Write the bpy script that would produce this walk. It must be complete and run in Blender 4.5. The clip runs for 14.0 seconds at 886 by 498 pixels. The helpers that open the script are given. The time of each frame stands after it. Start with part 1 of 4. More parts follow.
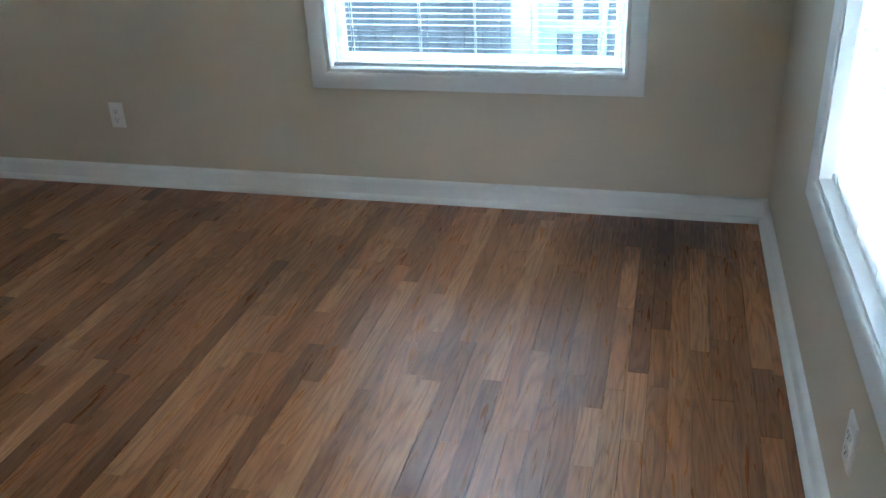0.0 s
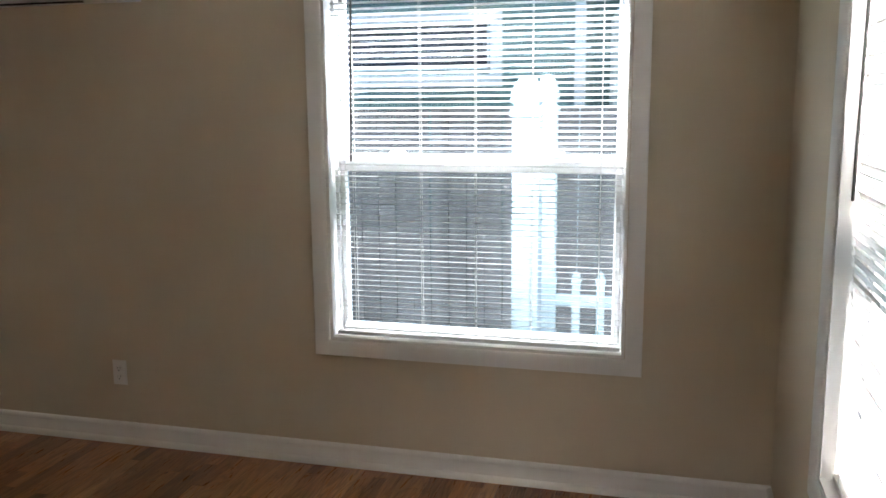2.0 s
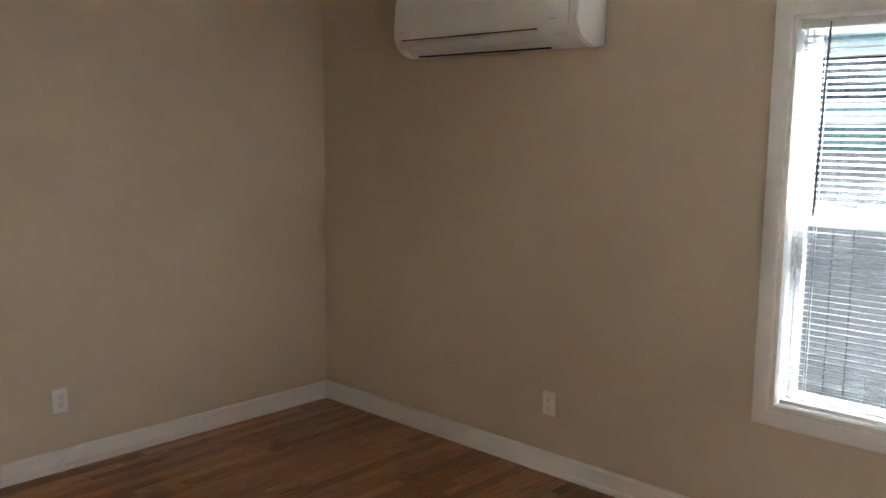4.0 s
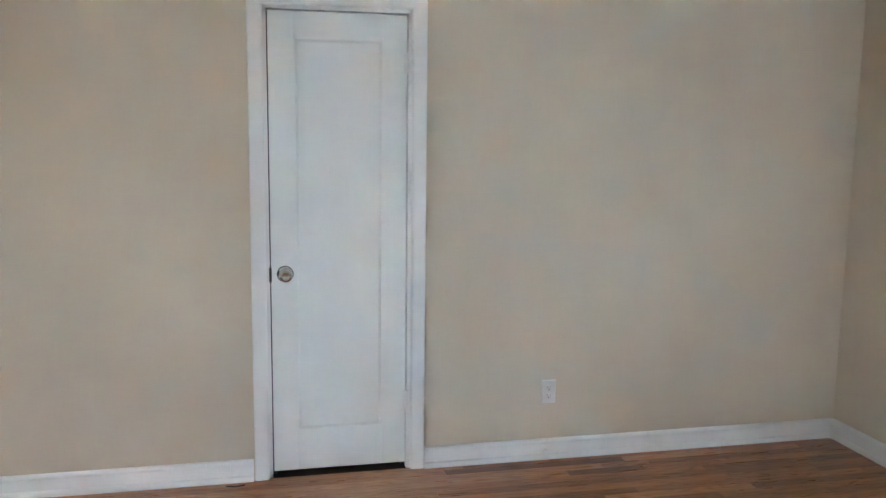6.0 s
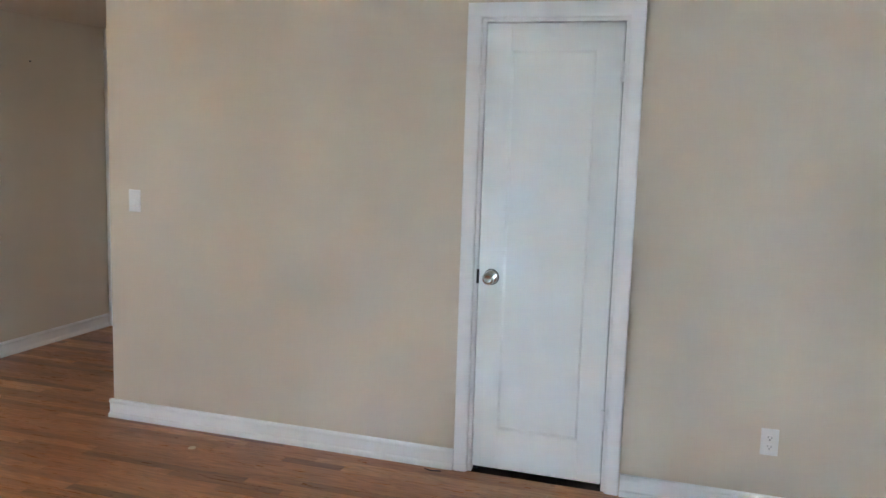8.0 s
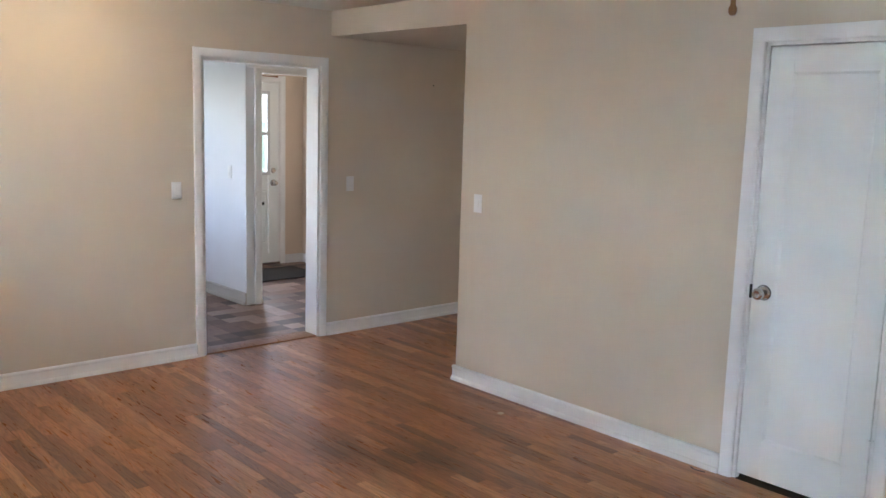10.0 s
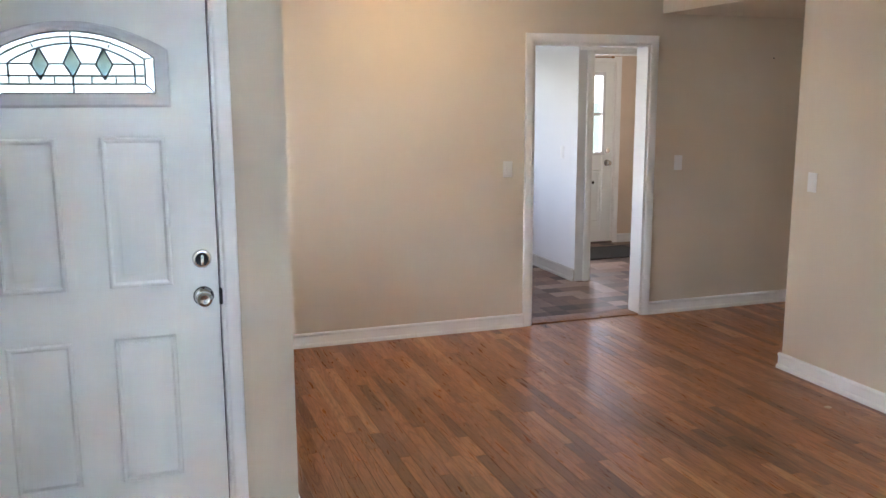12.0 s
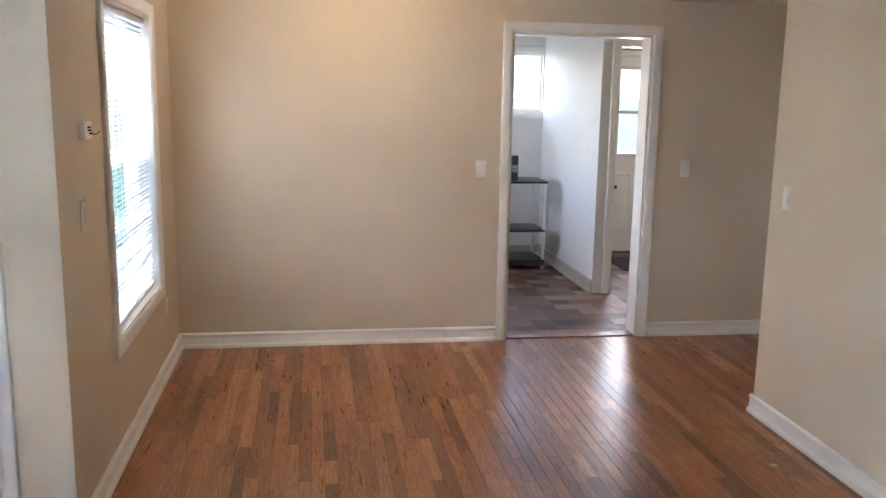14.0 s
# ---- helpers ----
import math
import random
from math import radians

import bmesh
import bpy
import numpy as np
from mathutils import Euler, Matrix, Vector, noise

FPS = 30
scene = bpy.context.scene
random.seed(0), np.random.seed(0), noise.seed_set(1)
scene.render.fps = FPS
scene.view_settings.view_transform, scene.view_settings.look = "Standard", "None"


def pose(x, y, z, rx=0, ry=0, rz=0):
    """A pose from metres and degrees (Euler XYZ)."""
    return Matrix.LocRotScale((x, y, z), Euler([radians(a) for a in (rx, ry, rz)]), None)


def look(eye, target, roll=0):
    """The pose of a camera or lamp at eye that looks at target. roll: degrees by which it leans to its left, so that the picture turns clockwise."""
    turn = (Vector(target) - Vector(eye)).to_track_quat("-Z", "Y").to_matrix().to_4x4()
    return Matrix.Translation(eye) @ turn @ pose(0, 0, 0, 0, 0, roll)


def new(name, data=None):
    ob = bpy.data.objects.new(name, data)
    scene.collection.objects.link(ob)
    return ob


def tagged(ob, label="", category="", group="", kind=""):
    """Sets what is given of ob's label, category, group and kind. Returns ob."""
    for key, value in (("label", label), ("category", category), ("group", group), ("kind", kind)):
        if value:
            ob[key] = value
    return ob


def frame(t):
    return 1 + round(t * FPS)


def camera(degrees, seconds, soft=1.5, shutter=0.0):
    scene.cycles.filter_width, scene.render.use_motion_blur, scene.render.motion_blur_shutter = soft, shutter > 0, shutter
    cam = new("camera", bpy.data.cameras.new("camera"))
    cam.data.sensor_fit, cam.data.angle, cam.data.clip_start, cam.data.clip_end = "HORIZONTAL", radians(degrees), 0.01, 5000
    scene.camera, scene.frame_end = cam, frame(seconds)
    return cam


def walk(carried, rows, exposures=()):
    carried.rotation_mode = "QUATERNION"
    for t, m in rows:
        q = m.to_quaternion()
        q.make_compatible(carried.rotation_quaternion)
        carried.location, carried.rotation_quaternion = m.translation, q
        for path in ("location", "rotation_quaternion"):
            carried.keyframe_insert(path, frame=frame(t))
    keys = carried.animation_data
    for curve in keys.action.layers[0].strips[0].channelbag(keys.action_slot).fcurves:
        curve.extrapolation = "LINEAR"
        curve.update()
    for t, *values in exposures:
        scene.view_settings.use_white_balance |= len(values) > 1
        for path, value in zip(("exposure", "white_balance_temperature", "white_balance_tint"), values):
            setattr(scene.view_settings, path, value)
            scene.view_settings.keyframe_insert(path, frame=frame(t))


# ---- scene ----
cam = camera(54.5, 14.0)
PATH = [
    (0, (3.999, 3.103, 1.423), (3.52, 4.834, 0.542), -2.7),
    (0.5, (4.007, 3.101, 1.464), (3.505, 4.926, 0.819), -2.4),
    (1, (4.003, 3.093, 1.493), (3.509, 4.957, 0.962), -1.4),
    (1.5, (4.013, 3.105, 1.513), (3.508, 4.99, 1.074), -1.1),
    (2, (4.008, 3.107, 1.524), (3.496, 5.01, 1.184), -0.5),
    (2.5, (3.982, 3.123, 1.529), (3.369, 5.002, 1.225), -0.4),
    (3, (3.899, 3.107, 1.578), (3.092, 4.91, 1.266), -0.7),
    (3.5, (3.912, 3.135, 1.591), (2.794, 4.768, 1.303), -0.0),
    (3.7, (3.918, 3.159, 1.587), (2.69, 4.712, 1.307), 0.3),
    (5.8, (3.752, 3.321, 1.598), (1.872, 3.935, 1.306), 0.3),
    (6, (3.758, 3.395, 1.581), (1.826, 3.829, 1.296), 0.7),
    (6.5, (3.785, 3.678, 1.561), (1.807, 3.642, 1.273), 1.1),
    (7, (3.747, 3.923, 1.537), (1.793, 3.604, 1.257), 0.2),
    (7.2, (3.722, 4.035, 1.529), (1.777, 3.658, 1.258), 0.4),
    (9.3, (3.723, 5.191, 1.656), (2.133, 4.014, 1.365), 2.1),
    (9.5, (3.706, 5.267, 1.662), (2.198, 3.985, 1.373), 1.8),
    (10, (3.747, 5.452, 1.673), (2.42, 3.984, 1.38), 1.7),
    (10.5, (3.811, 5.584, 1.681), (2.666, 3.971, 1.385), 1.6),
    (11, (3.842, 5.604, 1.679), (2.852, 3.895, 1.368), 0.8),
    (11.5, (3.859, 5.629, 1.676), (2.996, 3.856, 1.344), 0.2),
    (12, (3.689, 5.649, 1.666), (3.042, 3.789, 1.321), -0.2),
    (12.5, (3.475, 5.665, 1.662), (2.985, 3.759, 1.309), -0.2),
    (13, (3.167, 5.596, 1.656), (2.698, 3.687, 1.289), 1.2),
    (13.5, (2.759, 5.587, 1.647), (2.343, 3.666, 1.274), 0.6),
    (14, (2.328, 5.561, 1.674), (2.03, 3.617, 1.311), 1.0),
]
EXPOSURES = [(0, 3.95, 5250, 3), (0.5, 3.5, 5900, 8), (1.0, 3.35, 6800, 15), (1.5, 3.35, 7100, 17), (3.7, 3.7, 7400, 19), (5.8, 5.0, 5600, 10), (9.3, 5.05, 5500, 12), (12.0, 5.05, 5850, 16), (14, 5.05, 5900, 16)]
walk(cam, [(t, look(eye, target, roll)) for t, eye, target, roll in PATH], EXPOSURES)

# ---- world, sun, large lights ----
world = bpy.data.worlds.new("world")
scene.world = world
world.use_nodes = True
wn = world.node_tree.nodes
sky = wn.new("ShaderNodeTexSky")
sky.sky_type, sky.sun_disc = "NISHITA", False
SUN_ELEV, SUN_AZ = 40.0, 118.0          # degrees; azimuth clockwise from +y
sky.sun_elevation, sky.sun_rotation = radians(SUN_ELEV), radians(SUN_AZ)
sky.air_density, sky.dust_density, sky.ozone_density = 1.0, 1.2, 1.2
wn["Background"].inputs["Strength"].default_value = 0.046
world.node_tree.links.new(sky.outputs["Color"], wn["Background"].inputs["Color"])
sun = new("sun", bpy.data.lights.new("sun", "SUN"))
sun.data.energy, sun.data.angle, sun.data.color = 0.5, radians(0.5), (1.0, 0.96, 0.91)
_a, _e = radians(SUN_AZ), radians(SUN_ELEV)
sun.matrix_world = look((9 * math.sin(_a), 9 * math.cos(_a), 8), (9 * math.sin(_a) - math.sin(_a) * math.cos(_e), 9 * math.cos(_a) - math.cos(_a) * math.cos(_e), 8 - math.sin(_e)))

LAMP_GLOW = 1.1


def sky_window(name, m, w, h, watts, tint=(0.95, 0.96, 1.0)):
    """An area lamp outside an opening, for the sky's light that comes in by it; it shines along local +y."""
    lamp = new(name, bpy.data.lights.new(name, "AREA"))
    lamp.data.shape, lamp.data.size, lamp.data.size_y = "RECTANGLE", w, h
    lamp.data.energy, lamp.data.color = watts, tint
    lamp.matrix_world = m @ pose(0, 0, 0, 90, 0, 0)
    return lamp


east = sky_window("window_light_east", Matrix(), 1.16, 0.50, 47.0)
east.matrix_world = look((4.98, 4.77, 2.46), (4.46, 4.77, 1.20))
dining = sky_window("window_light_dining", Matrix(), 1.06, 0.50, 21.0)
dining.matrix_world = look((3.78, 1.17, 2.46), (3.26, 1.17, 1.20))
# fill lamp at an unseen bedroom opening, added to brighten the hall
sky_window("fill_light_bedroom", pose(-3.6, -3.16, 1.4, 0, 0, 0), 1.1, 1.1, 1.4)
north = sky_window("window_light_north", Matrix(), 1.25, 0.45, 45.0, (0.78, 0.90, 1.0))
north.matrix_world = look((3.253, 6.86, 2.45), (3.253, 6.40, 1.30))
# warm fill lamp at an unseen east opening, added to light the stub wall
sky_window("fill_light_kitchen_east", pose(2.46, -1.75, 1.55, 0, 0, 90), 1.1, 0.9, 0.34, (1.0, 0.94, 0.88))
sky_window("window_light_kitchen", pose(0.3075, -3.26, 1.765, 0, 0, 0), 0.58, 0.56, 0.08)
sky_window("window_light_back_door", pose(-1.015, -3.26, 1.49, 0, 0, 0), 0.50, 0.86, 0.9, (1.0, 0.92, 0.84))

# ---- materials ----
def shader(name):
    m = bpy.data.materials.new(name)
    m.use_nodes = True
    return m, m.node_tree.nodes, m.node_tree.links, m.node_tree.nodes["Principled BSDF"]


def texture(nodes, links, kind, scale, detail=4.0, squash=(1, 1, 1)):
    """A noise texture in world space, stretched by squash."""
    geo = nodes.new("ShaderNodeNewGeometry")
    mp = nodes.new("ShaderNodeMapping")
    mp.inputs["Scale"].default_value = squash
    links.new(geo.outputs["Position"], mp.inputs["Vector"])
    tex = nodes.new(kind)
    tex.inputs["Scale"].default_value = scale
    if "Detail" in tex.inputs:
        tex.inputs["Detail"].default_value = detail
    links.new(mp.outputs["Vector"], tex.inputs["Vector"])
    return tex


def ramp(nodes, links, source, stops):
    r = nodes.new("ShaderNodeValToRGB")
    el = r.color_ramp.elements
    while len(el) < len(stops):
        el.new(0.5)
    for e, (p, c) in zip(el, stops):
        e.position, e.color = p, (*c, 1)
    links.new(source, r.inputs["Fac"])
    return r


def mixed(nodes, links, a, b, fac, mode="MIX"):
    mx = nodes.new("ShaderNodeMix")
    mx.data_type, mx.blend_type = "RGBA", mode
    for sock, v in ((mx.inputs["Factor"], fac), (mx.inputs["A"], a), (mx.inputs["B"], b)):
        if isinstance(v, (float, int)):
            sock.default_value = v
        elif isinstance(v, tuple):
            sock.default_value = (*v, 1)
        else:
            links.new(v, sock)
    return mx.outputs["Result"]


def bump(nodes, links, bsdf, source, strength, distance=0.002):
    b = nodes.new("ShaderNodeBump")
    b.inputs["Strength"].default_value, b.inputs["Distance"].default_value = strength, distance
    links.new(source, b.inputs["Height"])
    links.new(b.outputs["Normal"], bsdf.inputs["Normal"])


def plain(name, color, rough=0.5, metal=0.0, vary=0.08, scale=3.0, grain=180.0, relief=0.15, squash=(1, 1, 1)):
    """A paint, plastic or metal: the colour drifts a little at a large scale, with fine relief."""
    m, n, l, b = shader(name)
    big = texture(n, l, "ShaderNodeTexNoise", scale, 5.0, squash)
    lo = tuple(c * (1 - vary) for c in color)
    hi = tuple(min(1.0, c * (1 + vary)) for c in color)
    r = ramp(n, l, big.outputs["Fac"], [(0.3, lo), (0.7, hi)])
    l.new(r.outputs["Color"], b.inputs["Base Color"])
    b.inputs["Roughness"].default_value, b.inputs["Metallic"].default_value = rough, metal
    if relief:
        fine = texture(n, l, "ShaderNodeTexNoise", grain, 3.0, squash)
        bump(n, l, b, fine.outputs["Fac"], relief, 0.001)
    return m


WALL = plain("wall_paint", (0.655, 0.570, 0.445), 0.75, vary=0.03, scale=1.2, grain=420.0, relief=0.25)
CEIL = plain("ceiling_paint", (0.72, 0.68, 0.58), 0.85, vary=0.03, scale=1.0, grain=300.0, relief=0.3)
TRIM = plain("trim_paint", (0.86, 0.86, 0.84), 0.35, vary=0.03, scale=4.0, grain=90.0, relief=0.06)
DOOR = plain("door_paint", (0.845, 0.87, 0.845), 0.38, vary=0.025, scale=3.0, grain=60.0, relief=0.08, squash=(1, 1, 0.15))
KITCHEN = plain("kitchen_wall_paint", (0.76, 0.76, 0.76), 0.55, vary=0.03, scale=1.2, grain=300.0, relief=0.2)
def slat_material():
    """White enamel or vinyl slats that let a little light through."""
    m = plain("blind_slat_white", (0.72, 0.72, 0.71), 0.45, vary=0.02, scale=5.0, relief=0.0)
    n, l = m.node_tree.nodes, m.node_tree.links
    tr, mx = n.new("ShaderNodeBsdfTranslucent"), n.new("ShaderNodeMixShader")
    tr.inputs["Color"].default_value = (0.72, 0.74, 0.74, 1)
    mx.inputs["Fac"].default_value = 0.15
    l.new(n["Principled BSDF"].outputs["BSDF"], mx.inputs[1])
    l.new(tr.outputs["BSDF"], mx.inputs[2])
    l.new(mx.outputs["Shader"], n["Material Output"].inputs["Surface"])
    return m


VINYL = plain("white_vinyl", (0.82, 0.83, 0.83), 0.4, vary=0.02, scale=6.0, relief=0.0)
SLAT = slat_material()
PLASTIC = plain("white_plastic", (0.82, 0.81, 0.78), 0.35, vary=0.02, scale=8.0, relief=0.0)
GREYPLASTIC = plain("grey_plastic", (0.12, 0.12, 0.12), 0.5, vary=0.05, scale=8.0, relief=0.0)
SLOT = plain("dark_slot", (0.012, 0.012, 0.012), 0.7, vary=0.1, relief=0.0)
CHROME = plain("satin_nickel", (0.54, 0.53, 0.51), 0.13, 1.0, vary=0.06, scale=20.0, grain=400.0, relief=0.05)
BRASS = plain("aged_brass", (0.30, 0.16, 0.075), 0.3, 1.0, vary=0.12, scale=30.0, relief=0.05)
LEAD = plain("lead_came", (0.03, 0.03, 0.032), 0.45, 0.6, vary=0.2, scale=40.0, relief=0.1)
FOAM = plain("door_glass_surround", (0.62, 0.63, 0.64), 0.45, vary=0.03, scale=5.0, relief=0.05)
BLACK = plain("black_laminate", (0.022, 0.020, 0.019), 0.4, vary=0.15, scale=9.0, relief=0.05)
MATBLACK = plain("rubber_mat", (0.018, 0.018, 0.018), 0.9, vary=0.2, scale=30.0, grain=300.0, relief=0.6)
WHITEMETAL = plain("white_enamel", (0.80, 0.80, 0.78), 0.35, vary=0.03, relief=0.0)
VINYLPOST = plain("vinyl_fence_white", (0.58, 0.62, 0.66), 0.45, vary=0.03, scale=2.0, relief=0.0)
COVE = plain("vinyl_cove_base", (0.50, 0.47, 0.42), 0.5, vary=0.05, scale=5.0, relief=0.05)
PEACH = plain("back_entry_paint", (0.66, 0.54, 0.42), 0.7, vary=0.03, scale=1.5, grain=300.0, relief=0.2)


def glass_material(name, tint=(1, 1, 1), gloss=0.07, wavy=0.0):
    m, n, l, b = shader(name)
    out = n["Material Output"]
    n.remove(b)
    tr, gl, mx = n.new("ShaderNodeBsdfTransparent"), n.new("ShaderNodeBsdfGlossy"), n.new("ShaderNodeMixShader")
    tr.inputs["Color"].default_value = (*tint, 1)
    gl.inputs["Roughness"].default_value = 0.02
    mx.inputs["Fac"].default_value = gloss
    l.new(tr.outputs["BSDF"], mx.inputs[1])
    l.new(gl.outputs["BSDF"], mx.inputs[2])
    l.new(mx.outputs["Shader"], out.inputs["Surface"])
    return m


CLEARPANE = glass_material("clear_glass", (0.95, 0.97, 0.97))
GLASS = glass_material("window_glass", (0.66, 0.76, 0.81))


def refracting_glass(name, tint, rough, scale, strength):
    m, n, l, b = shader(name)
    b.inputs["Base Color"].default_value = (*tint, 1)
    b.inputs["Roughness"].default_value = rough
    b.inputs["Transmission Weight"].default_value = 1.0
    b.inputs["IOR"].default_value = 1.45
    if strength:
        v = texture(n, l, "ShaderNodeTexVoronoi", scale)
        bump(n, l, b, v.outputs["Distance"], strength, 0.004)
    return m


GLUE_CHIP = refracting_glass("textured_border_glass", (0.30, 0.34, 0.36), 0.08, 90.0, 1.0)
BEVEL_EDGE = refracting_glass("bevelled_border_glass", (0.27, 0.31, 0.33), 0.03, 34.0, 1.0)
CLEAR_BEVEL = refracting_glass("smooth_leaded_glass", (0.24, 0.31, 0.38), 0.02, 14.0, 0.15)
BEVEL_GREEN = refracting_glass("diamond_bevel_glass", (0.20, 0.23, 0.21), 0.02, 20.0, 0.1)


def oak_floor():
    """Red-brown stained strip oak: tone by board, long grain, pores, dark stains and placed darker patches."""
    m, n, l, b = shader("oak_floor")
    info, geo = n.new("ShaderNodeObjectInfo"), n.new("ShaderNodeNewGeometry")
    add = n.new("ShaderNodeMath")
    add.operation = "ADD"
    l.new(info.outputs["Random"], add.inputs[0])
    l.new(geo.outputs["Random Per Island"], add.inputs[1])
    fr = n.new("ShaderNodeMath")
    fr.operation = "FRACT"
    l.new(add.outputs[0], fr.inputs[0])
    tone = ramp(n, l, fr.outputs[0], [(0.0, (0.19, 0.076, 0.030)), (0.12, (0.29, 0.119, 0.045)), (0.45, (0.40, 0.168, 0.064)), (0.75, (0.47, 0.207, 0.083)), (0.92, (0.56, 0.275, 0.122)), (1.0, (0.26, 0.106, 0.042))])
    # grain: position shifted by the board's own number
    shift = n.new("ShaderNodeCombineXYZ")
    big = n.new("ShaderNodeMath")
    big.operation, big.inputs[1].default_value = "MULTIPLY", 37.0
    l.new(fr.outputs[0], big.inputs[0])
    l.new(big.outputs[0], shift.inputs["Y"])
    l.new(big.outputs[0], shift.inputs["Z"])
    vadd = n.new("ShaderNodeVectorMath")
    l.new(geo.outputs["Position"], vadd.inputs[0])
    l.new(shift.outputs[0], vadd.inputs[1])
    mp = n.new("ShaderNodeMapping")
    mp.inputs["Scale"].default_value = (1.0, 0.075, 1.0)
    l.new(vadd.outputs[0], mp.inputs["Vector"])
    g1 = n.new("ShaderNodeTexNoise")
    g1.inputs["Scale"].default_value, g1.inputs["Detail"].default_value, g1.inputs["Distortion"].default_value = 75.0, 6.0, 0.8
    l.new(mp.outputs[0], g1.inputs["Vector"])
    # cathedral figure: contour lines of a slow field stretched along the board
    mpc = n.new("ShaderNodeMapping")
    mpc.inputs["Scale"].default_value = (13.0, 1.35, 1.0)
    l.new(vadd.outputs[0], mpc.inputs["Vector"])
    field = n.new("ShaderNodeTexNoise")
    field.inputs["Scale"].default_value, field.inputs["Detail"].default_value, field.inputs["Roughness"].default_value = 1.0, 2.0, 0.32
    l.new(mpc.outputs[0], field.inputs["Vector"])
    turns = n.new("ShaderNodeMath")
    turns.operation, turns.inputs[1].default_value = "MULTIPLY", 13.0
    l.new(field.outputs["Fac"], turns.inputs[0])
    ringed = n.new("ShaderNodeMath")
    ringed.operation, ringed.inputs[1].default_value = "PINGPONG", 0.5
    l.new(turns.outputs[0], ringed.inputs[0])
    figure = ramp(n, l, ringed.outputs[0], [(0.0, (0.50, 0.43, 0.38)), (0.14, (0.80, 0.77, 0.74)), (0.30, (1.03, 1.03, 1.03)), (0.5, (1.10, 1.10, 1.09))])
    c1 = mixed(n, l, tone.outputs["Color"], ramp(n, l, g1.outputs["Fac"], [(0.30, (0.70, 0.66, 0.62)), (0.50, (1.0, 0.99, 0.98)), (0.66, (1.10, 1.09, 1.06))]).outputs["Color"], 0.75, "MULTIPLY")
    c2 = mixed(n, l, c1, figure.outputs["Color"], 0.50, "MULTIPLY")
    st = texture(n, l, "ShaderNodeTexNoise", 1.15, 5.0, (1.5, 0.6, 1))
    stain = ramp(n, l, st.outputs["Fac"], [(0.53, (1, 1, 1)), (0.68, (0.34, 0.32, 0.32))])
    c3 = mixed(n, l, c2, stain.outputs["Color"], 0.5, "MULTIPLY")
    # four placed oval patches, darker inside, the largest in the north-east corner
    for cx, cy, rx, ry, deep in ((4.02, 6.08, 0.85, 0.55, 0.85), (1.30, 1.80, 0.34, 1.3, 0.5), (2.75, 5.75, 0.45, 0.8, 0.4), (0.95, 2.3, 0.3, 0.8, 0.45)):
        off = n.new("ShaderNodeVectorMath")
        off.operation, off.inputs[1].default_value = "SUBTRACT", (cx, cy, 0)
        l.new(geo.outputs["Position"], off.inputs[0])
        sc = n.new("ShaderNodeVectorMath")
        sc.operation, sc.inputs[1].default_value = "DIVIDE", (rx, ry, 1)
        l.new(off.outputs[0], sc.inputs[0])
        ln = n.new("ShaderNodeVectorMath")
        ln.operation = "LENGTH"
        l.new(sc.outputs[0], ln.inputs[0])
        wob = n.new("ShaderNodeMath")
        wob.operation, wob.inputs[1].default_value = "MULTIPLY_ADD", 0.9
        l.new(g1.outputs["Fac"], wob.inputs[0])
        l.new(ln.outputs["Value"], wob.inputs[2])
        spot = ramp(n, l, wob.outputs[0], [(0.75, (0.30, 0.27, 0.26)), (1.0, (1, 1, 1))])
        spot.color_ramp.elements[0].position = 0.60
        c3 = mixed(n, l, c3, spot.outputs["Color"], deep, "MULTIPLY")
    kn = texture(n, l, "ShaderNodeTexVoronoi", 2.6, 0.0, (2.2, 1.0, 1))
    knot = ramp(n, l, kn.outputs["Distance"], [(0.015, (0.16, 0.12, 0.10)), (0.045, (1, 1, 1))])
    c4 = mixed(n, l, c3, knot.outputs["Color"], 0.8, "MULTIPLY")
    mp2 = n.new("ShaderNodeMapping")
    mp2.inputs["Scale"].default_value = (1.0, 0.03, 1.0)
    l.new(vadd.outputs[0], mp2.inputs["Vector"])
    pore = n.new("ShaderNodeTexNoise")
    pore.inputs["Scale"].default_value, pore.inputs["Detail"].default_value = 330.0, 3.0
    l.new(mp2.outputs[0], pore.inputs["Vector"])
    c5 = mixed(n, l, c4, ramp(n, l, pore.outputs["Fac"], [(0.36, (0.58, 0.53, 0.50)), (0.48, (1.0, 1.0, 1.0)), (0.70, (1.10, 1.10, 1.09))]).outputs["Color"], 0.28, "MULTIPLY")
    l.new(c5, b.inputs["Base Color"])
    rg = ramp(n, l, g1.outputs["Fac"], [(0.3, (0.40, 0.40, 0.40)), (0.7, (0.25, 0.25, 0.25))])
    l.new(rg.outputs["Color"], b.inputs["Roughness"])
    b.inputs["Specular IOR Level"].default_value = 0.6
    bump(n, l, b, ringed.outputs[0], 0.25, 0.0008)
    return m


OAK = oak_floor()


